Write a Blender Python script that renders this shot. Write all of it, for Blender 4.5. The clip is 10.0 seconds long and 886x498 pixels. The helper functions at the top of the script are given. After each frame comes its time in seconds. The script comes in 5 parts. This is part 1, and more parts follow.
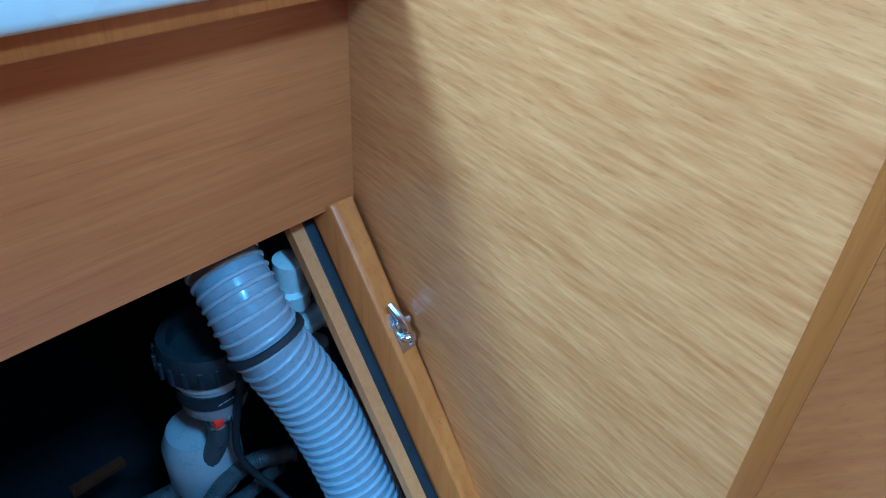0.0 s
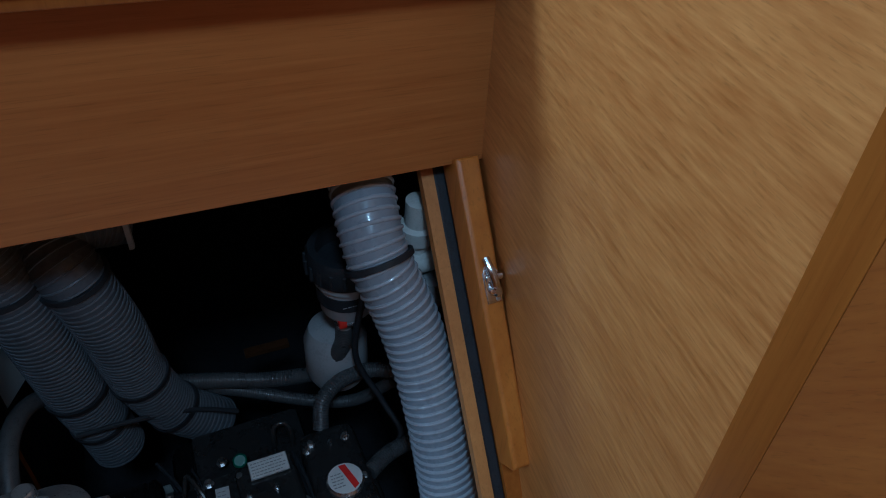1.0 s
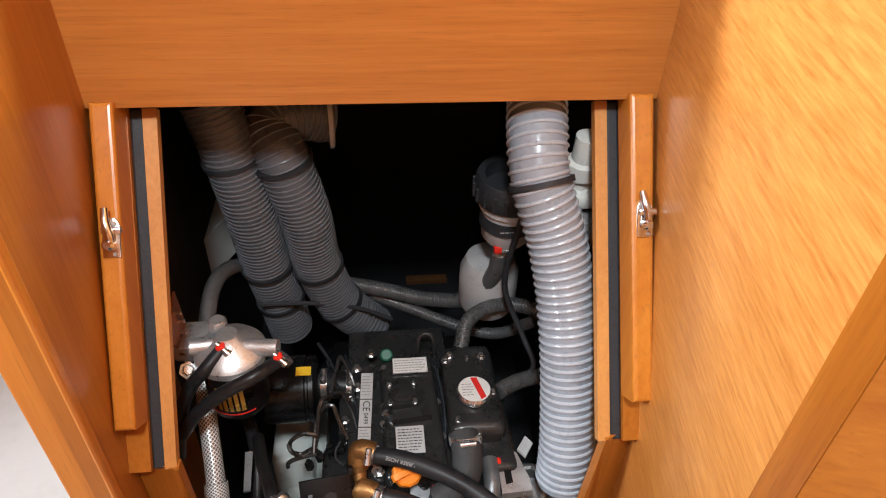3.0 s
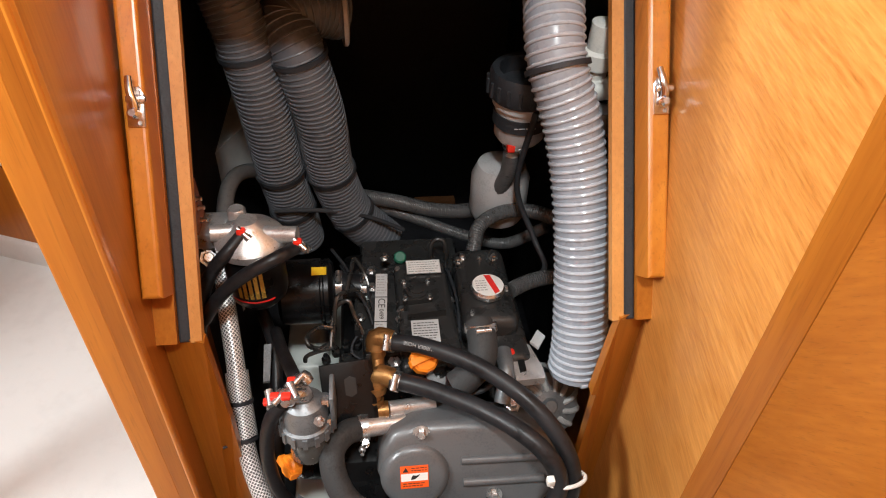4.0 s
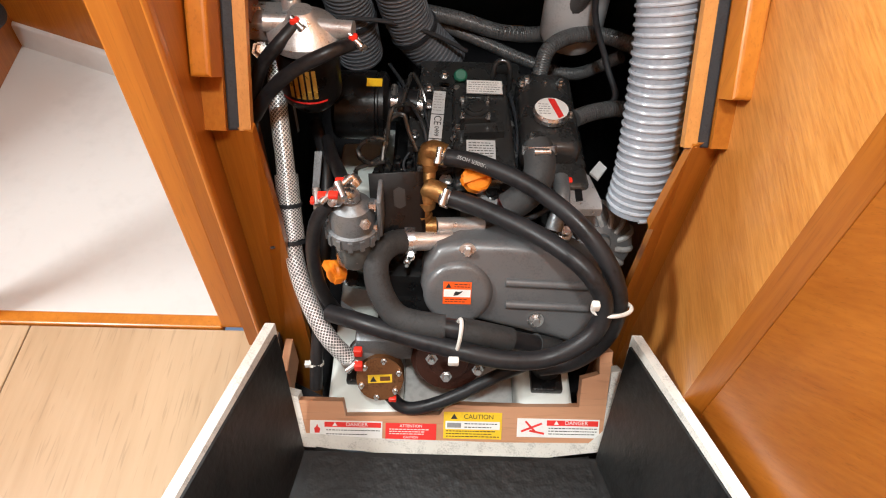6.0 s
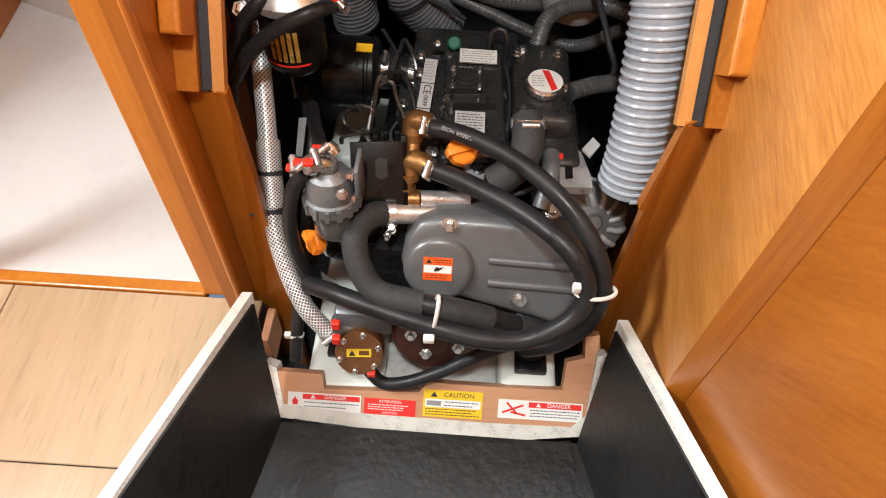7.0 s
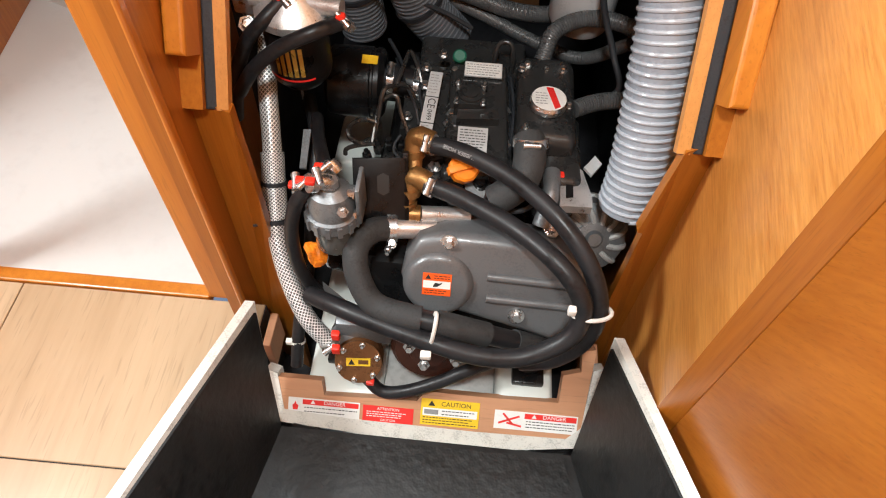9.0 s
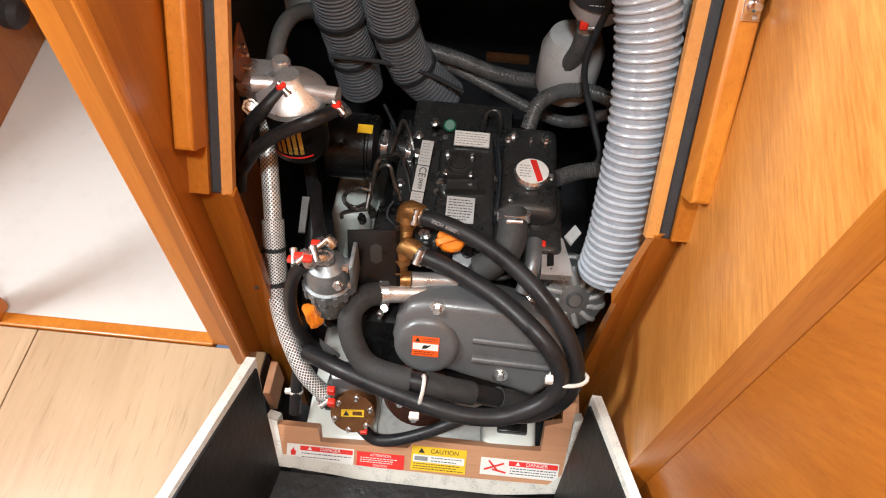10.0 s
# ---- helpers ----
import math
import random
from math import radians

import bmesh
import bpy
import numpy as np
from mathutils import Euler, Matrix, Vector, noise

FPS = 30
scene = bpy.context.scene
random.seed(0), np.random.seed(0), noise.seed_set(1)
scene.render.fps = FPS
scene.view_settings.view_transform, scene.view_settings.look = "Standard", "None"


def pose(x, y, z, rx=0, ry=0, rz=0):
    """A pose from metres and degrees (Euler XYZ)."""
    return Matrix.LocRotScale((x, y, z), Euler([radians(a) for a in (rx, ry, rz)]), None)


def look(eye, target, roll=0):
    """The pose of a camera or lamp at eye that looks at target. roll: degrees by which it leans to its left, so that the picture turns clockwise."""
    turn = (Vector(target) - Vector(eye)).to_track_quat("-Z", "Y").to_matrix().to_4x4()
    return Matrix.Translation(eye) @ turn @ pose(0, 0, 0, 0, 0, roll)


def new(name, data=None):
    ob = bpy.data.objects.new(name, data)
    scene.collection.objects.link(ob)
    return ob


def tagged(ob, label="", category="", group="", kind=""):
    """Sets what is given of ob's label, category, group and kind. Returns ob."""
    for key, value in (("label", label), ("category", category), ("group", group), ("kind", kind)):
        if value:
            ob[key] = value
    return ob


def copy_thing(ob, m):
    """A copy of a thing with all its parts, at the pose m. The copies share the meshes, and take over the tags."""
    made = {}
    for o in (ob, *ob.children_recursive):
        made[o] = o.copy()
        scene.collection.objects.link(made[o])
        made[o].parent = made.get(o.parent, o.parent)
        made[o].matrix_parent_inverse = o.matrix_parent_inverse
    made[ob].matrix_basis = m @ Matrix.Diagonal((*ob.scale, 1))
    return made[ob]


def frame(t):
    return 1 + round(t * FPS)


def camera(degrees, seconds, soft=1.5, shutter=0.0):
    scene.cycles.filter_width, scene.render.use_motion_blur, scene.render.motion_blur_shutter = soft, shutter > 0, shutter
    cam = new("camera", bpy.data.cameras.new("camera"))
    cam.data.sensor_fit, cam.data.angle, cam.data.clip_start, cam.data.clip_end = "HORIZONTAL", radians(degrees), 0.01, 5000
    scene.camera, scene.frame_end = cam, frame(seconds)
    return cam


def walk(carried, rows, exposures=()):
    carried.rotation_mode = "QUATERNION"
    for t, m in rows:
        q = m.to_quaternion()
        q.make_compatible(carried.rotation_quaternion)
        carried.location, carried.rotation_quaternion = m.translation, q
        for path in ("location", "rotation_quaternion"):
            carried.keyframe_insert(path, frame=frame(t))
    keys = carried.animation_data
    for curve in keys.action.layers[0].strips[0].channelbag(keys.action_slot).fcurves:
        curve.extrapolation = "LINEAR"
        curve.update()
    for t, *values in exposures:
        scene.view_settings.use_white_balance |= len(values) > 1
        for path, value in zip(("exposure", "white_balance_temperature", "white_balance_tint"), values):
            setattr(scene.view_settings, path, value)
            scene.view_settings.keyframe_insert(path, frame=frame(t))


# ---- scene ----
cam = camera(67.54, 10.0, 1.1)
EXPO = [(0, -0.7, 2900, -16), (0.5, -1.15, 2850, -16), (0.8, -1.9, 3400, -12), (1.1, -2.25, 4200, -6), (1.5, -1.35, 5200, 2), (2.0, -0.12, 5500, 5), (3.3, 0.12, 5950, 5), (4.0, 0.15, 6100, 5), (5.0, 0.24, 6150, 5), (7.0, 0.26, 6200, 5), (10, 0.3, 6100, 4)]
PATH = [
    (0, (-0.0714, -0.4623, 1.0568), (0.5580, 0.0688, 0.4896), 3.18),
    (0.5, (-0.0422, -0.5132, 1.0882), (0.4292, 0.1403, 0.4960), 3.89),
    (1, (-0.0077, -0.5972, 1.0866), (0.3402, 0.1169, 0.4791), 3.32),
    (1.5, (-0.0114, -0.6564, 1.0659), (0.2362, 0.0945, 0.4536), 2.36),
    (2, (-0.0164, -0.6866, 1.0553), (0.0852, 0.0959, 0.4411), 2.31),
    (3.5, (-0.0261, -0.7433, 1.0102), (0.0782, 0.0398, 0.3972), 2.31),
    (4, (-0.0548, -0.7924, 0.9584), (0.0526, -0.0360, 0.3132), 2.60),
    (4.5, (-0.0560, -0.8156, 0.9192), (0.0433, -0.1066, 0.2210), 2.55),
    (5, (-0.0629, -0.8190, 0.8982), (0.0253, -0.1571, 0.1538), 2.98),
    (5.5, (-0.0684, -0.8219, 0.8875), (-0.0156, -0.1838, 0.1194), 3.15),
    (7, (-0.0033, -0.7984, 0.8551), (-0.0048, -0.2079, 0.0481), 3.60),
    (7.5, (-0.0058, -0.7934, 0.8532), (-0.0075, -0.2194, 0.0343), 3.93),
    (8, (0.0040, -0.7854, 0.8588), (-0.0046, -0.2177, 0.0357), 3.73),
    (8.5, (0.0034, -0.7756, 0.8687), (-0.0107, -0.2078, 0.0457), 3.68),
    (9, (0.0071, -0.7667, 0.8900), (-0.0073, -0.1988, 0.0671), 3.90),
    (9.5, (0.0242, -0.7522, 0.9530), (0.0052, -0.1860, 0.1290), 3.73),
    (10, (0.0175, -0.7227, 0.9972), (0.0010, -0.1571, 0.1727), 4.11),
]
walk(cam, [(t, look(eye, target, roll)) for t, eye, target, roll in PATH], EXPO)

# ---- light ----
world = bpy.data.worlds.new("world")
scene.world = world
world.use_nodes = True
world.node_tree.nodes["Background"].inputs[0].default_value = (0.55, 0.7, 1.0, 1)
world.node_tree.nodes["Background"].inputs[1].default_value = 0.3


def area_lamp(name, eye, target, w, h, watts, colour):
    d = bpy.data.lights.new(name, "AREA")
    d.shape, d.size, d.size_y, d.energy, d.color = "RECTANGLE", w, h, watts, colour
    ob = new(name, d)
    ob.matrix_world = look(eye, target)
    return ob


# daylight through the companionway hatch, a side fill, and the saloon's ceiling lamp
area_lamp("hatch_daylight", (-0.12, 0.45, 1.95), (0.15, -0.40, 0.5), 0.35, 0.25, 62, (0.92, 0.97, 1.0))
# added fill to brighten the right wall; no window stands there
area_lamp("side_fill_light", (-1.38, -0.58, 1.35), (0.33, -0.42, 0.9), 0.4, 0.4, 46, (1.0, 0.98, 0.95))
area_lamp("ceiling_lamp_light", (-0.1, -1.05, 1.9), (0.0, -0.2, 0.1), 0.16, 0.16, 20, (1.0, 0.97, 0.93))

# ---- materials ----
MATS = {}


def mat(name, colour, rough=0.5, metal=0.0, noise_scale=40.0, vary=0.15, bump=0.0, bump_scale=200.0, coat=0.0, spec=0.5, deep=0.002):
    """A plain surface with two scales of mottling in its colour, wear in its gloss and a fine relief."""
    if name in MATS:
        return MATS[name]
    m = bpy.data.materials.new(name)
    m.use_nodes = True
    nt = m.node_tree
    b = nt.nodes["Principled BSDF"]
    b.inputs["Roughness"].default_value, b.inputs["Metallic"].default_value = rough, metal
    b.inputs["Coat Weight"].default_value, b.inputs["Specular IOR Level"].default_value = coat, spec
    co = nt.nodes.new("ShaderNodeTexCoord")
    n1, n2 = nt.nodes.new("ShaderNodeTexNoise"), nt.nodes.new("ShaderNodeTexNoise")
    n1.inputs["Scale"].default_value, n2.inputs["Scale"].default_value = noise_scale, noise_scale * 7
    n1.inputs["Detail"].default_value = 4
    mixn = nt.nodes.new("ShaderNodeMath")
    mixn.operation = "ADD"
    ramp = nt.nodes.new("ShaderNodeValToRGB")
    c = Vector(colour)
    ramp.color_ramp.elements[0].position, ramp.color_ramp.elements[1].position = 0.7, 1.3
    ramp.color_ramp.elements[0].color = (*(c * (1 - vary)), 1)
    ramp.color_ramp.elements[1].color = (*(c * (1 + vary)), 1)
    for n in (n1, n2):
        nt.links.new(co.outputs["Object"], n.inputs["Vector"])
    nt.links.new(n1.outputs["Fac"], mixn.inputs[0])
    nt.links.new(n2.outputs["Fac"], mixn.inputs[1])
    nt.links.new(mixn.outputs[0], ramp.inputs[0])
    nt.links.new(ramp.outputs[0], b.inputs["Base Color"])
    rr = nt.nodes.new("ShaderNodeMapRange")
    rr.inputs[1].default_value, rr.inputs[2].default_value = 0.3, 0.7
    rr.inputs[3].default_value, rr.inputs[4].default_value = max(0.03, rough - 0.08), min(1, rough + 0.1)
    nt.links.new(n1.outputs["Fac"], rr.inputs[0])
    nt.links.new(rr.outputs[0], b.inputs["Roughness"])
    if bump:
        n3, bn = nt.nodes.new("ShaderNodeTexNoise"), nt.nodes.new("ShaderNodeBump")
        n3.inputs["Scale"].default_value, bn.inputs["Strength"].default_value, bn.inputs["Distance"].default_value = bump_scale, bump, deep
        nt.links.new(co.outputs["Object"], n3.inputs["Vector"])
        nt.links.new(n3.outputs["Fac"], bn.inputs["Height"])
        nt.links.new(bn.outputs[0], b.inputs["Normal"])
    MATS[name] = m
    return m


def wood(name, dark, light, turn, stretch=(95, 3, 95), rough=0.32, coat=0.25, streak=0.5):
    """Veneer: long grain along the local y of the turned object space, with pores and broad figure."""
    m = bpy.data.materials.new(name)
    m.use_nodes = True
    nt = m.node_tree
    b = nt.nodes["Principled BSDF"]
    co, mp = nt.nodes.new("ShaderNodeTexCoord"), nt.nodes.new("ShaderNodeMapping")
    mp.vector_type = "POINT"
    mp.inputs["Rotation"].default_value = [radians(a) for a in turn]
    nt.links.new(co.outputs["Object"], mp.inputs["Vector"])
    sc = nt.nodes.new("ShaderNodeVectorMath")
    sc.operation = "MULTIPLY"
    sc.inputs[1].default_value = stretch
    nt.links.new(mp.outputs[0], sc.inputs[0])
    info = nt.nodes.new("ShaderNodeObjectInfo")
    off = nt.nodes.new("ShaderNodeVectorMath")
    off.operation = "MULTIPLY_ADD"
    comb = nt.nodes.new("ShaderNodeCombineXYZ")
    for k in range(3):
        nt.links.new(info.outputs["Random"], comb.inputs[k])
    off.inputs[1].default_value = (37, 11, 23)
    nt.links.new(comb.outputs[0], off.inputs[0])
    nt.links.new(sc.outputs[0], off.inputs[2])
    fine, broad, pore = (nt.nodes.new("ShaderNodeTexNoise") for _ in range(3))
    fine.inputs["Scale"].default_value, fine.inputs["Detail"].default_value = 2.2, 6
    broad.inputs["Scale"].default_value, broad.inputs["Detail"].default_value = 0.22, 3
    pore.inputs["Scale"].default_value, pore.inputs["Detail"].default_value = 7.0, 2
    for n in (fine, broad, pore):
        nt.links.new(off.outputs[0], n.inputs["Vector"])
    mx = nt.nodes.new("ShaderNodeMix")
    mx.data_type = "FLOAT"
    mx.inputs[0].default_value = streak
    nt.links.new(broad.outputs["Fac"], mx.inputs[2])
    nt.links.new(fine.outputs["Fac"], mx.inputs[3])
    ramp = nt.nodes.new("ShaderNodeValToRGB")
    ramp.color_ramp.elements[0].position, ramp.color_ramp.elements[1].position = 0.3, 0.68
    ramp.color_ramp.elements[0].color, ramp.color_ramp.elements[1].color = (*dark, 1), (*light, 1)
    nt.links.new(mx.outputs[0], ramp.inputs[0])
    pr = nt.nodes.new("ShaderNodeMapRange")
    pr.inputs[1].default_value, pr.inputs[2].default_value, pr.inputs[3].default_value, pr.inputs[4].default_value = 0.3, 0.42, 0.84, 1.0
    nt.links.new(pore.outputs["Fac"], pr.inputs[0])
    mul = nt.nodes.new("ShaderNodeVectorMath")
    mul.operation = "SCALE"
    nt.links.new(ramp.outputs[0], mul.inputs[0])
    nt.links.new(pr.outputs[0], mul.inputs["Scale"])
    nt.links.new(mul.outputs[0], b.inputs["Base Color"])
    bn = nt.nodes.new("ShaderNodeBump")
    bn.inputs["Strength"].default_value, bn.inputs["Distance"].default_value = 0.15, 0.001
    nt.links.new(fine.outputs["Fac"], bn.inputs["Height"])
    nt.links.new(bn.outputs[0], b.inputs["Normal"])
    b.inputs["Roughness"].default_value, b.inputs["Coat Weight"].default_value, b.inputs["Coat Roughness"].default_value = rough, coat, 0.25
    MATS[name] = m
    return m


DARK_D, DARK_L = (0.285, 0.082, 0.008), (0.405, 0.138, 0.016)
TEAK_D, TEAK_L = (0.38, 0.12, 0.019), (0.53, 0.205, 0.042)
# lighter tone carries the light that falls on the right wall
teak_lit_wall = wood("lit_teak_veneer_wall", (0.375, 0.132, 0.022), (0.59, 0.260, 0.060), (-6, 0, 0), stretch=(120, 2.6, 120), streak=0.66)
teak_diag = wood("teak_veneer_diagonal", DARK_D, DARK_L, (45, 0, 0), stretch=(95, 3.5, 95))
# darker tone also puts shade on left wall and cheeks into the colour
teak_dark_shaded_up = wood("dark_shaded_teak_upright", (0.30, 0.086, 0.007), (0.43, 0.150, 0.015), (90, 0, 0), coat=0.15)
teak_up = wood("teak_veneer_upright", TEAK_D, TEAK_L, (90, 0, 0))
teak_x = wood("teak_veneer_cross", TEAK_D, TEAK_L, (0, 0, 90))
teak_solid = wood("varnished_solid_teak", (0.43, 0.132, 0.011), (0.60, 0.225, 0.025), (90, 0, 0), stretch=(40, 2, 40), rough=0.33, coat=0.25)
ply_edge = wood("plywood_edge", (0.48, 0.20, 0.045), (0.61, 0.285, 0.072), (90, 0, 0), stretch=(80, 4, 80), rough=0.5, coat=0.05)
sill_wood = wood("bare_plywood", (0.47, 0.235, 0.125), (0.55, 0.29, 0.16), (0, 0, 90), stretch=(40, 3, 40), rough=0.55, coat=0.05)
plank_wood = wood("light_floor_veneer", (0.42, 0.295, 0.175), (0.55, 0.41, 0.265), (0, 0, 0), stretch=(30, 2, 30), rough=0.35, coat=0.15, streak=0.4)
white_gel = mat("white_gelcoat", (0.72, 0.77, 0.74), 0.3, vary=0.03, noise_scale=8, coat=0.3)
white_door = mat("white_laminate", (0.80, 0.79, 0.76), 0.35, vary=0.03, noise_scale=5)
white_sole = mat("white_moulded_sole", (0.64, 0.65, 0.65), 0.4, vary=0.03, noise_scale=5, bump=0.08, bump_scale=350)
grey_gel = mat("grey_gelcoat", (0.5, 0.5, 0.49), 0.45, vary=0.1, noise_scale=15)
rim_white = mat("chipped_white_rim", (0.56, 0.55, 0.51), 0.5, vary=0.2, noise_scale=60, bump=0.4, bump_scale=120)
leather = mat("creased_black_leathercloth", (0.008, 0.008, 0.008), 0.5, vary=0.3, noise_scale=14, bump=0.7, bump_scale=70, deep=0.003, spec=0.4)
lining = mat("black_foam_lining", (0.009, 0.009, 0.009), 0.42, vary=0.4, noise_scale=12, bump=0.35, bump_scale=90, spec=0.4)
# bay insulation, and the black that stands for shade beside the door post
dark_void = mat("black_insulation_and_gap_shade", (0.018, 0.018, 0.021), 0.6, vary=0.3, noise_scale=14, bump=0.4)
seal_rubber = mat("black_seal_rubber", (0.018, 0.02, 0.024), 0.6, vary=0.3, noise_scale=60, bump=0.3)
rubber = mat("black_rubber_hose", (0.012, 0.012, 0.0135), 0.4, vary=0.4, noise_scale=25, bump=0.06, bump_scale=300, spec=0.35)
matt_rubber = mat("matt_foam_sleeve", (0.024, 0.025, 0.026), 0.75, vary=0.3, noise_scale=40, bump=0.18, bump_scale=700)
engine_paint = mat("dark_grey_engine_paint", (0.021, 0.021, 0.021), 0.27, 0.0, vary=0.3, noise_scale=30, bump=0.12, bump_scale=500, coat=0.25, spec=0.4)
cover_paint = mat("metallic_grey_paint", (0.118, 0.121, 0.126), 0.36, 0.25, vary=0.1, noise_scale=50, bump=0.1, bump_scale=600, coat=0.15)
black_steel = mat("black_painted_steel", (0.006, 0.006, 0.0065), 0.3, 0.0, vary=0.3, noise_scale=30, bump=0.1, spec=0.3)
duct_grey = mat("grey_duct_hose", (0.082, 0.090, 0.104), 0.42, vary=0.15, noise_scale=25, coat=0.1)
duct_rib = mat("grey_duct_rib", (0.125, 0.135, 0.152), 0.38, vary=0.12, noise_scale=25)
vent_rib = mat("pale_vent_rib", (0.40, 0.43, 0.48), 0.25, vary=0.06, noise_scale=20, coat=0.3)
rusty = mat("rust_brown_casting", (0.045, 0.016, 0.010), 0.35, 0.4, vary=0.4, noise_scale=40, bump=0.2)
vent_white = mat("light_grey_vent_hose", (0.265, 0.295, 0.34), 0.3, vary=0.08, noise_scale=20, coat=0.25)
strand = mat("braid_strand", (0.74, 0.74, 0.73), 0.33, 0.3, vary=0.2, noise_scale=90)
braid = mat("braided_hose", (0.085, 0.085, 0.085), 0.4, 0.2, vary=0.35, noise_scale=120)
grey_hose = mat("grey_reinforced_hose", (0.07, 0.072, 0.074), 0.35, vary=0.3, noise_scale=60, coat=0.2)
alu = mat("cast_aluminium", (0.60, 0.60, 0.60), 0.33, 0.75, vary=0.15, noise_scale=60, bump=0.2, bump_scale=500)
alu_dull = mat("sandblasted_aluminium", (0.42, 0.42, 0.415), 0.5, 0.3, vary=0.15, noise_scale=60, bump=0.3, bump_scale=500)
alu_grey = mat("grey_cast_metal", (0.2, 0.21, 0.22), 0.42, 0.6, vary=0.15, noise_scale=60, bump=0.2)
chrome = mat("chromed_steel", (0.75, 0.75, 0.76), 0.16, 1.0, vary=0.08, noise_scale=90)
steel = mat("zinc_steel", (0.55, 0.55, 0.55), 0.28, 0.95, vary=0.15, noise_scale=90)
dull_steel = mat("dark_oiled_steel", (0.09, 0.088, 0.085), 0.3, 0.8, vary=0.3, noise_scale=80)
brass = mat("brass_fitting", (0.26, 0.135, 0.045), 0.42, 0.75, vary=0.25, noise_scale=50, bump=0.2)
bronze = mat("bronze_casting", (0.17, 0.075, 0.03), 0.4, 0.7, vary=0.3, noise_scale=50, bump=0.25)
red_plastic = mat("red_clip_plastic", (0.75, 0.03, 0.015), 0.35, vary=0.08)
orange_plastic = mat("orange_cap_plastic", (0.85, 0.24, 0.015), 0.4, vary=0.08)
white_plastic = mat("white_cable_tie", (0.72, 0.72, 0.68), 0.4, vary=0.06)
grey_plastic = mat("grey_filter_plastic", (0.42, 0.43, 0.44), 0.4, vary=0.1)
cup_plastic = mat("smoky_cup_plastic", (0.10, 0.11, 0.11), 0.18, vary=0.1, coat=0.5)
label_white = mat("white_label", (0.78, 0.78, 0.76), 0.4, vary=0.03)
label_silver = mat("silver_label", (0.5, 0.52, 0.53), 0.35, vary=0.04)
label_red = mat("red_label", (0.72, 0.03, 0.025), 0.4, vary=0.05)
label_yellow = mat("yellow_label", (0.8, 0.52, 0.02), 0.4, vary=0.05)
label_orange = mat("orange_label", (0.82, 0.105, 0.012), 0.4, vary=0.05)
ink = mat("black_ink", (0.02, 0.02, 0.02), 0.5, vary=0.1)
ink_grey = mat("grey_ink", (0.25, 0.25, 0.25), 0.5, vary=0.1)
green_plastic = mat("green_plug", (0.01, 0.10, 0.06), 0.4)
gold = mat("gold_print", (0.65, 0.42, 0.08), 0.3, 0.6)
copper = mat("tarnished_copper", (0.33, 0.12, 0.06), 0.4, 0.6, vary=0.3, noise_scale=40)

# ---- mesh helpers ----


def link_mesh(name, bm, material, parent=None, label="", smooth=False):
    me = bpy.data.meshes.new(name)
    bmesh.ops.recalc_face_normals(bm, faces=bm.faces)
    bm.to_mesh(me)
    bm.free()
    me.materials.append(material)
    if smooth:
        for p in me.polygons:
            p.use_smooth = True
        me.set_sharp_from_angle(angle=radians(38))
    ob = new(name, me)
    if parent is not None:
        ob.parent = parent
    if label:
        ob["label"] = label
    return ob


def part(name, bm, material, parent, label="", smooth=True):
    return link_mesh(name, bm, material, parent, label, smooth)


def thing(name, label, category, group="", kind=""):
    return tagged(new(name), label, category, group, kind)


def setting(name, bm, material, label, category, smooth=False):
    return tagged(link_mesh(name, bm, material, None, "", smooth), label, category, "", "structure")


def box(x0, x1, y0, y1, z0, z1, bev=0.0, seg=2):
    bm = bmesh.new()
    bmesh.ops.create_cube(bm, size=1, matrix=Matrix.LocRotScale(((x0 + x1) / 2, (y0 + y1) / 2, (z0 + z1) / 2), None, (abs(x1 - x0), abs(y1 - y0), abs(z1 - z0))))
    if bev:
        bmesh.ops.bevel(bm, geom=bm.edges[:], offset=bev, segments=seg, affect="EDGES", profile=0.5)
    return bm


def prism(outline, n0, n1, m, bev=0.0, seg=2):
    """A plate: an outline in the plane's own (u, v), from depth n0 to n1 along its normal, laid by the matrix m."""
    bm = bmesh.new()
    lo = [bm.verts.new((u, v, n0)) for u, v in outline]
    hi = [bm.verts.new((u, v, n1)) for u, v in outline]
    bm.faces.new(lo[::-1])
    top = bm.faces.new(hi)
    k = len(outline)
    for i in range(k):
        bm.faces.new((lo[i], lo[(i + 1) % k], hi[(i + 1) % k], hi[i]))
    bmesh.ops.recalc_face_normals(bm, faces=bm.faces)
    if bev:
        bmesh.ops.bevel(bm, geom=list(top.edges), offset=bev, segments=seg, affect="EDGES", profile=0.5)
    bm.transform(m)
    return bm


def rect(u0, u1, v0, v1):
    return [(u0, v0), (u1, v0), (u1, v1), (u0, v1)]


def frame_of(origin, normal, up=(0, 0, 1)):
    n = Vector(normal).normalized()
    u = Vector(up).cross(n)
    if u.length < 1e-4:
        u = Vector((1, 0, 0))
    u.normalize()
    v = n.cross(u)
    m = Matrix((u, v, n)).transposed().to_4x4()
    m.translation = Vector(origin)
    return m


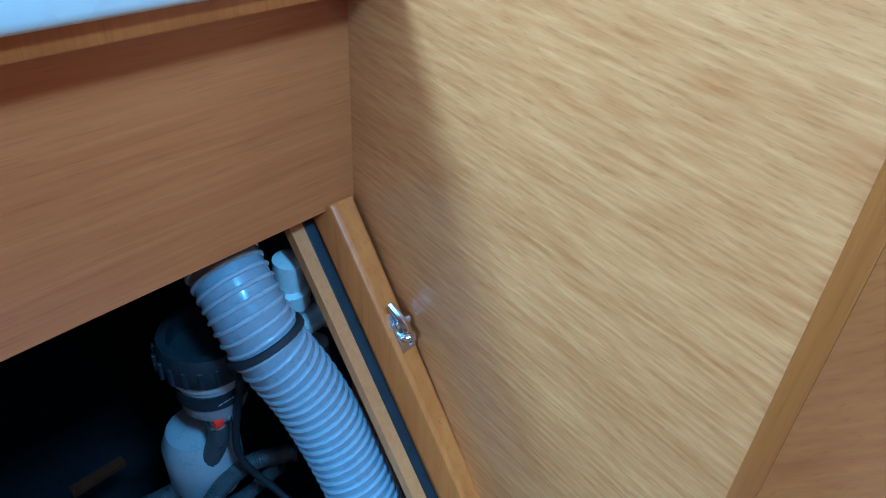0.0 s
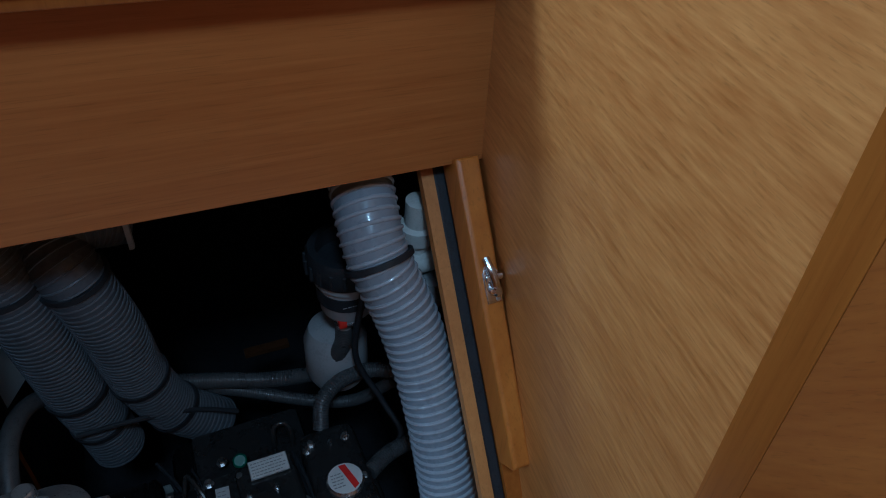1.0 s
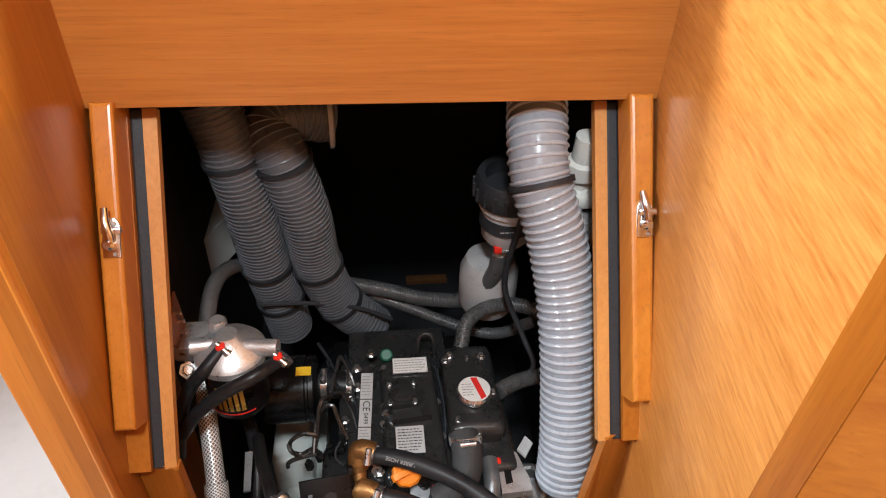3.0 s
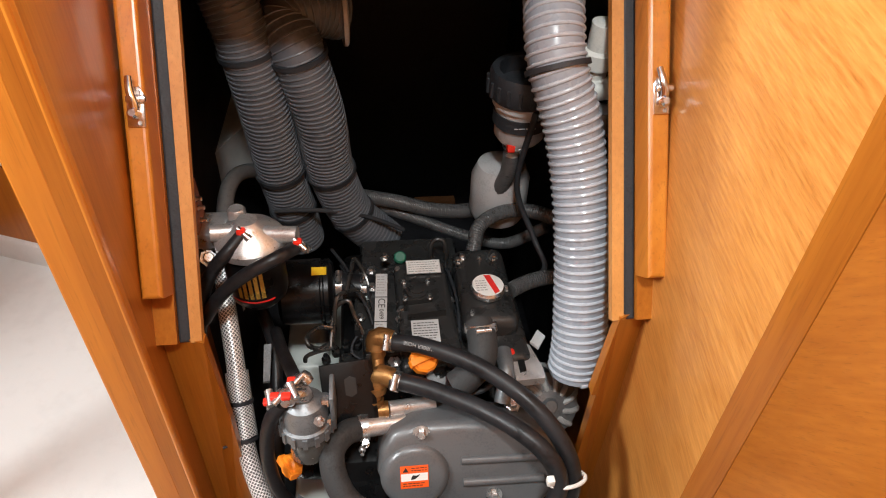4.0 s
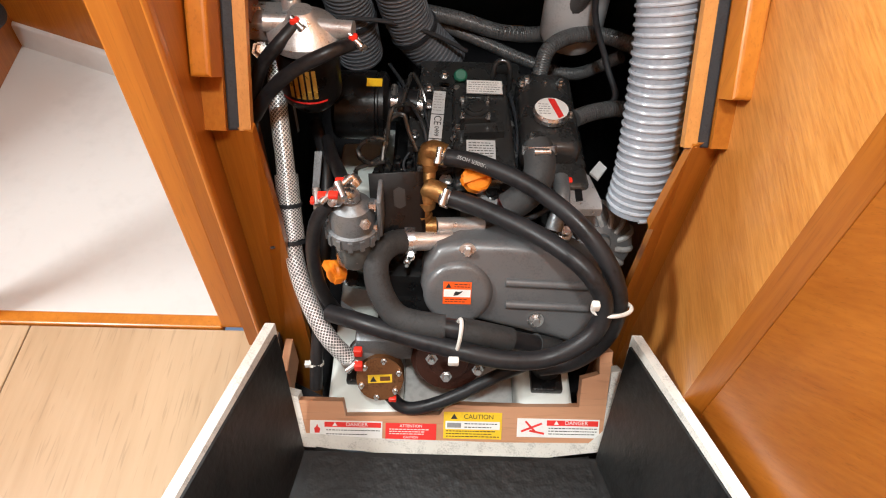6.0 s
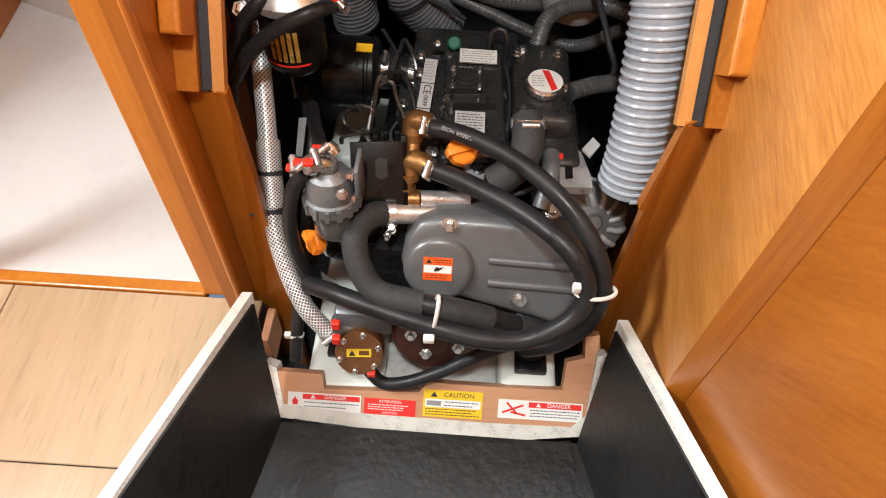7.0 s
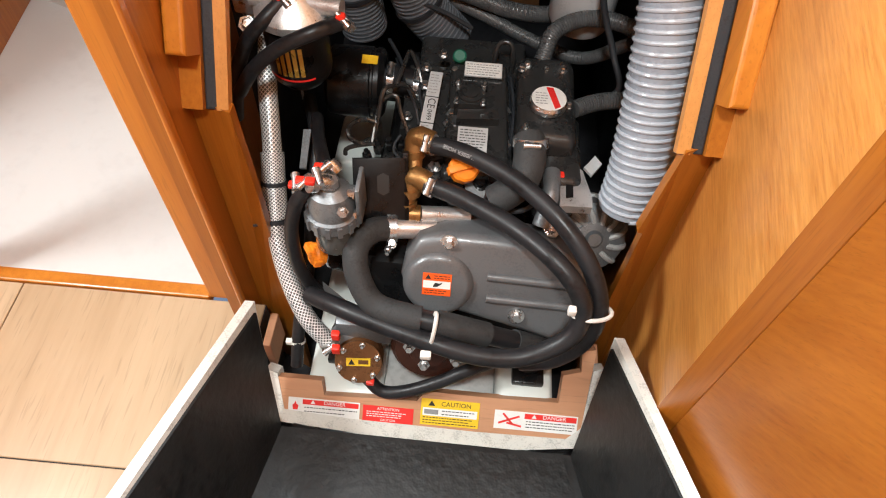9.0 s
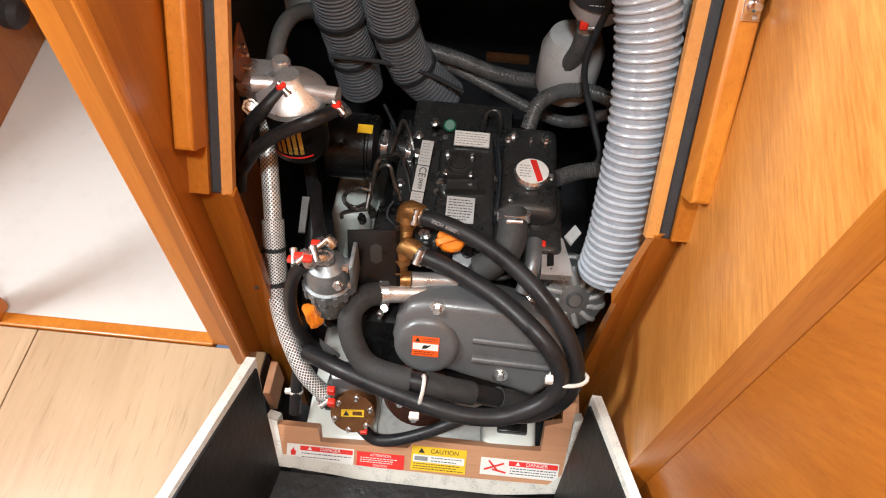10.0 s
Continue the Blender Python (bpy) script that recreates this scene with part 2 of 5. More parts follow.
def lathe(profile, origin, axis, seg=28):
    """Turns (radius, height) pairs about an axis."""
    m = frame_of(origin, axis, (0, 0, 1) if abs(Vector(axis).normalized().z) < 0.95 else (0, 1, 0))
    bm = bmesh.new()
    rings = []
    for r, h in profile:
        if r < 1e-5:
            rings.append([bm.verts.new((0, 0, h))])
        else:
            rings.append([bm.verts.new((r * math.cos(2 * math.pi * i / seg), r * math.sin(2 * math.pi * i / seg), h)) for i in range(seg)])
    for a, b in zip(rings, rings[1:]):
        for i in range(seg):
            j = (i + 1) % seg
            if len(a) == 1 and len(b) > 1:
                bm.faces.new((a[0], b[i], b[j]))
            elif len(b) == 1 and len(a) > 1:
                bm.faces.new((a[i], a[j], b[0]))
            elif len(a) > 1:
                bm.faces.new((a[i], a[j], b[j], b[i]))
    for ring, rev in ((rings[0], True), (rings[-1], False)):
        if len(ring) > 1:
            bm.faces.new(ring[::-1] if rev else ring)
    bm.transform(m)
    return bm


def smooth_path(points, step):
    pts = [Vector(p) for p in points]
    pts = [pts[0] * 2 - pts[1]] + pts + [pts[-1] * 2 - pts[-2]]
    out = []
    for i in range(1, len(pts) - 2):
        p0, p1, p2, p3 = pts[i - 1:i + 3]
        n = max(2, int((p2 - p1).length / step))
        for k in range(n):
            t = k / n
            out.append(0.5 * (2 * p1 + (p2 - p0) * t + (2 * p0 - 5 * p1 + 4 * p2 - p3) * t * t + (3 * p1 - p0 - 3 * p2 + p3) * t ** 3))
    out.append(pts[-2])
    return out


def sweep(points, radius, seg=14, step=0.008, pitch=0.0, depth=0.0, cap=True, ridge=0.5):
    """A hose along smoothed points; pitch and depth give it corrugations."""
    path = smooth_path(points, step)
    if pitch:
        total = sum((b - a).length for a, b in zip(path, path[1:]))
        n = max(4, int(total / pitch * 6))
        cum = [0.0]
        for a, b in zip(path, path[1:]):
            cum.append(cum[-1] + (b - a).length)
        res, j = [], 0
        for k in range(n + 1):
            s = total * k / n
            while j < len(cum) - 2 and cum[j + 1] < s:
                j += 1
            f = (s - cum[j]) / max(1e-9, cum[j + 1] - cum[j])
            res.append(path[j].lerp(path[j + 1], min(1, f)))
        path = res
    bm = bmesh.new()
    tan = (path[1] - path[0]).normalized()
    ref = tan.orthogonal().normalized()
    rings = []
    for k, p in enumerate(path):
        t = (path[min(k + 1, len(path) - 1)] - path[max(k - 1, 0)]).normalized()
        ref = (ref - t * ref.dot(t)).normalized()
        bi = t.cross(ref)
        r = radius(k / (len(path) - 1)) if callable(radius) else radius
        if pitch:
            c = (k % 6) / 6.0
            r += depth * (1.0 if c < ridge else -0.6 if 0.55 < c < 0.9 else 0.0)
        rings.append([bm.verts.new(p + r * (math.cos(2 * math.pi * i / seg) * ref + math.sin(2 * math.pi * i / seg) * bi)) for i in range(seg)])
    for a, b in zip(rings, rings[1:]):
        for i in range(seg):
            j = (i + 1) % seg
            bm.faces.new((a[i], a[j], b[j], b[i]))
    if cap:
        bm.faces.new(rings[0][::-1])
        bm.faces.new(rings[-1])
    return bm


def spiral(points, radius, pitch, wire, seg=36, side=5, n0=0.0, n1=1.0):
    """A helical rib wound round a hose."""
    path = smooth_path(points, 0.004)
    cum = [0.0]
    for a, b in zip(path, path[1:]):
        cum.append(cum[-1] + (b - a).length)
    tan0 = (path[1] - path[0]).normalized()
    ref = tan0.orthogonal().normalized()
    frames = []
    for k, p in enumerate(path):
        t = (path[min(k + 1, len(path) - 1)] - path[max(k - 1, 0)]).normalized()
        ref = (ref - t * ref.dot(t)).normalized()
        frames.append((p, t, ref.copy(), t.cross(ref)))
    bm = bmesh.new()
    total = cum[-1]
    count = int((n1 - n0) * total / pitch * seg)
    prev, j = None, 0
    for k in range(count + 1):
        at = n0 * total + k * pitch / seg
        while j < len(cum) - 2 and cum[j + 1] < at:
            j += 1
        f = min(1.0, (at - cum[j]) / max(1e-9, cum[j + 1] - cum[j]))
        p, t, a, b = frames[j][0].lerp(frames[j + 1][0], f), frames[j][1].lerp(frames[j + 1][1], f), frames[j][2].lerp(frames[j + 1][2], f), frames[j][3].lerp(frames[j + 1][3], f)
        ang = 2 * math.pi * k / seg
        d = math.cos(ang) * a + math.sin(ang) * b
        ring = [bm.verts.new(p + d * (radius + wire * math.sin(2 * math.pi * q / side)) + t * (wire * math.cos(2 * math.pi * q / side))) for q in range(side)]
        if prev:
            for q in range(side):
                n = (q + 1) % side
                bm.faces.new((prev[q], prev[n], ring[n], ring[q]))
        prev = ring
    return bm


def ring_tie(center, axis, r, width=0.004, thick=0.0018):
    return lathe([(r, -width / 2), (r + thick, -width / 2), (r + thick, width / 2), (r, width / 2)], center, axis, 24)


def hex_bolt(parent, at, normal, r=0.008, name="bolt", material=None):
    bm = lathe([(r * 1.5, 0), (r * 1.5, 0.002), (r, 0.002), (r, 0.008), (r * 0.8, 0.0095), (0, 0.0095)], at, normal, 6)
    return part(name, bm, material or steel, parent, smooth=False)


def clamp(parent, at, axis, r, w=0.011, name="hose_clamp", screw_dir=None):
    c = part(name, lathe([(r, -w / 2), (r + 0.002, -w / 2), (r + 0.002, w / 2), (r, w / 2)], at, axis, 26), steel, parent, "stainless worm-drive clamp")
    ax = Vector(axis).normalized()
    sd = Vector(screw_dir or (0, -0.7, 0.7))
    sd = (sd - ax * sd.dot(ax)).normalized()
    side = ax.cross(sd)
    a = Vector(at) + sd * (r + 0.005)
    part("screw", lathe([(0, -0.011), (0.0045, -0.011), (0.0045, 0.006), (0.0055, 0.006), (0.0055, 0.011), (0, 0.011)], a, side, 10), steel, c)
    return c


# ---- structure ----
BACK = 0.95

def slab(name, bm, material, label, category):
    return setting(name, bm, material, label, category)


def upright(name, plan, z0, z1, material, label, category):
    """An upright wall or post from its outline in plan."""
    return setting(name, prism(plan, z0, z1, Matrix.Identity(4), 0.0), material, label, category)


def wall_r(y):
    return 0.3265 + 0.1 * y


def wall_l(y):
    return -0.333 - 0.07 * y


FLOOR = -0.10
slab("wall_front", box(-0.337, 0.329, 0.0, 0.02, 0.70, 0.918, 0.001), teak_x, "orange teak veneer panel above the engine opening", "wall panel")
upright("wall_right", [(wall_r(-0.434), -0.434), (wall_r(0.02), 0.02), (0.35, 0.02), (0.35, -0.434)], -0.33, 2.0, teak_lit_wall, "glossy orange teak veneer side wall", "wall")
upright("trim_right", [(0.2815, -0.4342), (0.35, -0.4342), (0.36, -0.449), (0.3065, -0.449)], -0.33, 2.0, teak_dark_shaded_up, "upright solid teak trim on the wall", "trim")
upright("wall_right_forward", [(0.308, -0.4492), (0.40, -0.4492), (0.43, -2.2), (0.41, -2.2), (0.374, -0.78)], -0.33, 2.0, teak_diag, "orange teak veneer wall", "wall")
upright("wall_left", [(wall_l(-0.258), -0.258), (-0.345, -0.258), (-0.345, 0.02), (wall_l(0.02), 0.02)], -0.33, 2.0, teak_dark_shaded_up, "orange teak veneer side wall", "wall")
slab("trim_left_inner", box(-0.3195, -0.3125, -0.272, -0.2582, -0.33, 2.0, 0.003), teak_solid, "rounded solid teak corner post", "trim")
# the gap here is only shaded; a black strip paints that shade
slab("groove_left", box(-0.3605, -0.3452, -0.216, -0.19, FLOOR, 2.0), dark_void, "black strip standing for the shade in the gap beside the door post", "trim")
slab("door_post_left", box(-0.397, -0.3605, -0.226, -0.19, FLOOR, 2.0, 0.003), teak_solid, "solid teak door post", "trim")
slab("door_post_far", box(-0.83, -0.784, -0.226, -0.19, FLOOR + 0.0045, 2.0, 0.003), teak_solid, "solid teak door post", "trim")
slab("threshold", box(-1.4, -0.397, -0.228, -0.203, FLOOR - 0.02, FLOOR + 0.004, 0.003), teak_solid, "low solid teak door threshold", "trim")
slab("wall_left_forward", box(-1.42, -1.4, -2.2, 0.9, -0.13, 2.0), teak_up, "teak veneer side wall", "wall")
slab("wall_back", box(-1.42, 0.43, -2.22, -2.2, -0.33, 2.0), teak_up, "teak veneer wall behind the walkway", "wall")
slab("ceiling", box(-1.42, 0.43, -2.22, -0.62, 1.95, 1.98), white_gel, "white moulded cabin ceiling", "ceiling")
slab("ceiling_aft", box(-1.42, -0.36, -0.62, 0.9, 1.95, 1.98), white_gel, "white moulded cabin ceiling", "ceiling")
# side cabin: white moulded sole with an upstand, brown bunk front, pale cushion
BUNK = frame_of((-0.743, 0.425, FLOOR), (-0.374, -0.927, 0.0))
setting("cabin_sole", box(-1.06, -0.397, -0.2028, 0.62, FLOOR - 0.03, FLOOR - 0.001), white_sole, "white moulded floor of the side cabin", "floor")
setting("sole_upstand", prism(rect(-0.5, 0.42, -0.02, 0.058), -0.03, 0.0, BUNK, 0.008, 3), white_sole, "white moulded upstand below the bunk", "trim", True)
setting("bunk_front", prism(rect(-0.5, 0.42, 0.0585, 0.262), -0.03, -0.012, BUNK), teak_dark_shaded_up, "dark teak bunk front", "panel")
upright("cabin_locker_side", [(-1.12, -0.19), (-1.0, 0.16), (-1.043, 0.60), (-1.12, 0.60)], FLOOR, 0.9, teak_dark_shaded_up, "dark teak locker side in the cabin", "panel")
slab("wall_cabin_back", box(-1.42, -0.345, 0.9, 0.92, -0.13, 2.0), white_door, "pale back wall of the side cabin", "wall")
slab("bay_side_panel", box(-0.365, -0.3612, -0.19, 0.9, -0.13, 2.0), teak_dark_shaded_up, "teak partition of the side cabin", "wall")
bunk = thing("bunk_mattress", "pale mattress on the dark teak bunk", "mattress")
part("cushion", prism(rect(-0.48, 0.40, 0.264, 0.36), -0.30, -0.004, BUNK, 0.02, 3), white_door, bunk)
# upper step above the front panel, with a white moulded edge
upper_step = thing("companionway_step", "white-edged companionway step over the engine opening", "step")
part("tread", box(-0.326, 0.32, -0.040, 0.16, 0.919, 0.936, 0.002), teak_dark_shaded_up, upper_step, "dark varnished underside")
part("moulding", box(-0.326, 0.32, -0.055, 0.16, 0.9365, 0.975, 0.008, 3), white_gel, upper_step, "glossy white moulded edge")

# floor planks and the lower bay
floor = setting("floor", box(-1.4, -0.30, -2.2, -0.2285, -0.33, FLOOR - 0.0055), dark_void, "light wooden cabin floor", "floor")
setting("subfloor", box(-0.36, 0.40, -2.2, -0.44, -0.2, -0.16), dark_void, "dark subfloor under the open cover", "floor")

# cheeks below the slanted opening, turned a little towards the engine
FRAME = frame_of((0, 0.028, 0.686), (0, -0.81, 0.587))


def sheet(pts, n, t0, t1):
    nn = Vector(n).normalized()
    bm = bmesh.new()
    lo = [bm.verts.new(Vector(p) + nn * t0) for p in pts]
    hi = [bm.verts.new(Vector(p) + nn * t1) for p in pts]
    k = len(pts)
    bm.faces.new(lo[::-1])
    bm.faces.new(hi)
    for i in range(k):
        bm.faces.new((lo[i], lo[(i + 1) % k], hi[(i + 1) % k], hi[i]))
    return bm


MEMBERS = {"left": ((0.267, 0.2645), (0.2835, 0.2782), (0.2985, 0.2925), (0.336, 0.322), (0.300, 0.2935), (0.326, 0.317), 0.4265, 0.365),
           "right": ((0.260, 0.2525), (0.2755, 0.268), (0.2915, 0.2837), (0.328, 0.309), (0.2885, 0.283), (0.3185, 0.3075), 0.430, 0.371)}
for s, nm in ((-1, "left"), (1, "right")):
    notch = [(s * 0.240, -0.249, 0.215), (s * 0.249, -0.244, 0.208)] if s > 0 else [(s * 0.250, -0.243, 0.210)]
    out = 0.318 if s < 0 else 0.307
    cheek = [(s * out, -0.205, 0.342), (s * 0.262, -0.226, 0.342), *notch, (s * 0.247, -0.246, -0.31), (s * out, -0.211, -0.31)]
    setting("cheek_" + nm, sheet(cheek, (0, -1, 0), -0.016, 0.0), teak_dark_shaded_up, "teak plywood cheek beside the engine", "panel")
    # opening frame along the slope, a little narrower below: ply edge, rubber seal, rebate and cleat
    (p0, p1), (q0, q1), (r0, r1), (w0, w1), (c0, c1), (d0, d1), ln, cl = MEMBERS[nm]
    setting("ply_edge_" + nm, prism([(s * p0, 0.0), (s * q0, 0.0), (s * q1, -ln), (s * p1, -ln)], -0.013, 0.0, FRAME), ply_edge, "raw plywood edge of the engine opening", "trim")
    setting("seal_" + nm, prism([(s * (q0 + 0.0002), 0.0), (s * r0, 0.0), (s * r1, -ln), (s * (q1 + 0.0002), -ln)], -0.02, -0.002, FRAME, 0.003), seal_rubber, "black rubber seal strip", "seal")
    setting("rebate_" + nm, prism([(s * (r0 + 0.0002), 0.0), (s * w0, 0.0), (s * w1, -ln), (s * (r1 + 0.0002), -ln)], -0.04, 0.004, FRAME), teak_dark_shaded_up, "varnished teak rebate", "trim")
    setting("cleat_" + nm, prism([(s * c0, 0.0), (s * d0, 0.0), (s * d1, -cl), (s * c1, -cl)], 0.0042, 0.045, FRAME, 0.005, 3), teak_solid, "varnished solid teak cleat", "trim")

# engine bay lined with black insulation
setting("bay_back", box(-0.36, 0.36, BACK, BACK + 0.02, -0.36, 1.0), dark_void, "black insulated back of the engine bay", "wall")
setting("bay_left", box(-0.3605, -0.3455, -0.18, BACK, -0.36, 1.0), dark_void, "black insulated side of the engine bay", "wall")
setting("bay_right", box(0.345, 0.36, -0.18, BACK, -0.36, 1.0), dark_void, "black insulated side of the engine bay", "wall")
setting("bay_top", box(-0.36, 0.36, 0.021, BACK, 0.86, 0.88), dark_void, "black insulated top of the engine bay", "wall")
setting("bay_floor", box(-0.36, 0.36, -0.46, BACK, -0.33, -0.31), dark_void, "dark bilge floor under the engine", "floor")

# ---- floor planks ----
def plank_strip(x0, x1, ends):
    for y1, y0 in zip(ends, ends[1:]):
        link_mesh("plank", box(x0, x1, y0 + 0.001, y1 - 0.001, FLOOR - 0.005, FLOOR, 0.0012, 1), plank_wood, floor)


plank_strip(-0.715, -0.301, (-0.229, -0.5195, -1.07, -1.62, -2.19))
plank_strip(-1.076, -0.717, (-0.229, -0.77, -1.32, -1.87, -2.19))
plank_strip(-1.399, -1.078, (-0.229, -0.46, -1.0, -1.55, -2.19))

# ---- engine ----
eng = thing("marine_engine", "dark grey marine diesel engine with hoses and brass fittings", "engine")
FRONT = (0, -0.88, 0.47)


def slat(outline_z, thick):
    """A thin level plate from corner places."""
    bm = bmesh.new()
    lo = [bm.verts.new((p[0], p[1], p[2] - thick)) for p in outline_z]
    hi = [bm.verts.new(p) for p in outline_z]
    k = len(lo)
    bm.faces.new(lo[::-1])
    bm.faces.new(hi)
    for i in range(k):
        bm.faces.new((lo[i], lo[(i + 1) % k], hi[(i + 1) % k], hi[i]))
    return bm


def text_mesh(name, words, size, m, material, parent, align="CENTER"):
    c = bpy.data.curves.new(name, "FONT")
    c.body, c.size, c.align_x, c.align_y, c.extrude = words, size, align, "CENTER", 0.0001
    tmp = bpy.data.objects.new(name, c)
    me = bpy.data.meshes.new_from_object(tmp)
    bpy.data.objects.remove(tmp)
    me.transform(m)
    me.materials.append(material)
    ob = new(name, me)
    ob.parent = parent
    return ob


def at_uv(m, u, v, n=0.0):
    return m @ Matrix.Translation((u, v, n))


def text_bars(m, u0, u1, v0, v1, rows, material, parent, n=0.0008, seed=1):
    """Lines of print too small to read, as one bar mesh."""
    rnd = random.Random(seed)
    bm = bmesh.new()
    for k in range(rows):
        v = v1 - (k + 0.5) * (v1 - v0) / rows
        h = min((v1 - v0) / rows * 0.17, 0.0007)
        u = u0
        end = u1 - (u1 - u0) * rnd.uniform(0, 0.25)
        while u < end:
            w = rnd.uniform(0.002, 0.006)
            b2 = prism(rect(u, min(u + w, u1), v - h, v + h), n, n + 0.0002, m)
            me = bpy.data.meshes.new("bar")
            b2.to_mesh(me)
            b2.free()
            bm.from_mesh(me)
            bpy.data.meshes.remove(me)
            u += w + 0.0014
    return part("print", bm, material, parent, smooth=False)


# block, head and covers
part("crankcase", box(-0.115, 0.15, -0.255, 0.22, -0.13, 0.10, 0.02), black_steel, eng, "black painted engine block")
part("cylinder_head", box(-0.075, 0.10, -0.15, 0.16, 0.09, 0.178, 0.01), engine_paint, eng)
rc = part("rocker_cover", slat([(-0.020, 0.042, 0.2235), (0.066, 0.044, 0.2235), (0.076, -0.163, 0.205), (-0.018, -0.172, 0.205)], 0.05), engine_paint, eng, "cast rocker cover")
bv = rc.modifiers.new("round", "BEVEL")
bv.width, bv.segments = 0.009, 3
part("breather_plate", slat([(-0.008, -0.025, 0.236), (0.034, -0.020, 0.236), (0.035, -0.062, 0.236), (-0.009, -0.065, 0.236)], 0.03), engine_paint, rc)
BB = Vector((0.013, -0.043, 0.236))
part("breather_boss", lathe([(0.018, 0), (0.018, 0.003), (0.012, 0.004), (0.012, 0.006), (0.006, 0.007), (0, 0.007)], BB, (0, 0, 1), 24), engine_paint, rc)
for dx, dy in ((-0.018, -0.018), (0.018, -0.018), (-0.018, 0.018), (0.018, 0.018)):
    hex_bolt(rc, BB + Vector((dx * 1.05, dy * 1.05, 0)), (0, 0, 1), 0.003)
part("front_ridge", slat([(-0.003, -0.067, 0.228), (0.054, -0.060, 0.228), (0.056, -0.078, 0.226), (-0.004, -0.084, 0.226)], 0.03), engine_paint, rc)
ledge = part("side_ledge", slat([(-0.057, 0.045, 0.205), (-0.018, 0.049, 0.205), (-0.017, -0.160, 0.185), (-0.061, -0.164, 0.185)], 0.03), engine_paint, eng)
tank = part("coolant_tank", box(0.080, 0.166, -0.120, 0.056, 0.11, 0.237, 0.016, 4), engine_paint, eng, "dark grey coolant tank")
part("tank_shoulder", box(0.118, 0.178, -0.168, -0.02, 0.08, 0.205, 0.014, 3), engine_paint, eng)
capo = (0.123, -0.056, 0.238)
cap = part("coolant_cap", lathe([(0.020, 0), (0.026, 0.002), (0.027, 0.010), (0.024, 0.014), (0.0, 0.0145)], capo, (0, 0, 1), 32), steel, eng, "coolant filler cap with a white and red warning disc")
part("cap_label", lathe([(0.0245, 0.0146), (0.0245, 0.0152), (0, 0.0152)], capo, (0, 0, 1), 32), label_white, cap)
CAPM = Matrix.Translation((capo[0], capo[1], capo[2]))
part("cap_band", prism([(-0.004, 0.022), (0.006, 0.0215), (0.016, -0.016), (0.008, -0.021)], 0.0153, 0.0156, CAPM), label_red, cap)
text_bars(CAPM, -0.019, -0.002, -0.014, 0.012, 5, ink_grey, cap, 0.0153, 3)
for sx, sy in ((-0.022, -0.02), (0.024, 0.0), (0.0, 0.03)):
    hex_bolt(tank, (0.122 + sx * 1.3, -0.052 + sy * 2.4, 0.2345), (0, 0, 1), 0.0035)

# labels on the covers
CEM = frame_of((-0.0435, -0.045, 0.214), (0, -0.1, 1), (0.06, 1, 0))
ce = part("certificate_label", prism(rect(-0.0095, 0.0095, -0.058, 0.062), 0.0, 0.0006, CEM), label_silver, eng, "white certificate label strip", smooth=False)
TURN = Matrix.Rotation(radians(-90), 4, "Z")
text_mesh("lettering", "CE", 0.016, CEM @ Matrix.Translation((0.0005, 0.0, 0.0009)) @ TURN, ink, ce)
text_mesh("lettering", "0499", 0.010, CEM @ Matrix.Translation((0.0005, -0.022, 0.0009)) @ TURN, ink, ce)
text_bars(CEM, -0.0075, 0.0075, 0.018, 0.058, 7, ink_grey, ce, 0.0008, 5)
for v in (0.0125, -0.037):
    part("label_gap", prism(rect(-0.0096, 0.0096, v - 0.0008, v + 0.0008), 0.0007, 0.0009, CEM), engine_paint, ce, smooth=False)
text_bars(CEM, -0.0075, 0.0075, -0.055, -0.040, 3, ink_grey, ce, 0.0008, 6)
plt = part("data_plate", box(0.001, 0.058, 0.008, 0.041, 0.224, 0.2255), alu, eng, "white enamelled data plate", smooth=False)
text_bars(Matrix.Translation((0.0295, 0.0245, 0.2256)), -0.025, 0.025, -0.014, 0.013, 5, ink_grey, plt, 0.0002, 7)
part("plate_face", box(0.002, 0.057, 0.009, 0.040, 0.2254, 0.2257), label_white, plt, smooth=False)
NLM = frame_of((0.021, -0.112, 0.217), (0, -0.14, 1), (0, 1, 0))
nl = part("instruction_label", prism(rect(-0.021, 0.021, -0.024, 0.020), 0.0, 0.0007, NLM), label_silver, eng, "silver instruction label", smooth=False)
text_bars(NLM, -0.018, 0.018, -0.021, 0.017, 8, ink, nl, 0.0008, 11)
part("green_plug", lathe([(0.0105, 0), (0.0105, 0.012), (0.008, 0.014), (0, 0.014)], (-0.008, 0.050, 0.222), (0, -0.5, 0.8), 18), green_plastic, eng, "dark green plug")
loopc = Vector((0.063, 0.083, 0.200))
part("lifting_eye", sweep([loopc + Vector((-0.016, 0, -0.05)), loopc + Vector((-0.016, 0, 0.0)), loopc + Vector((-0.011, 0.01, 0.022)), loopc + Vector((0.006, 0.01, 0.024)), loopc + Vector((0.013, 0, 0.0)), loopc + Vector((0.011, 0, -0.06))], 0.0045, 10), engine_paint, eng, "steel lifting eye")
for p in ((-0.057, 0.038, 0.207), (-0.056, -0.001, 0.206), (-0.013, -0.041, 0.204), (-0.013, -0.083, 0.200), (-0.015, -0.071, 0.202), (-0.033, 0.062, 0.215), (-0.013, 0.028, 0.213), (0.068, -0.037, 0.200), (0.069, -0.097, 0.195), (-0.026, -0.147, 0.190), (-0.012, -0.061, 0.210)):
    hex_bolt(eng, p, (0, -0.1, 1), 0.0055)

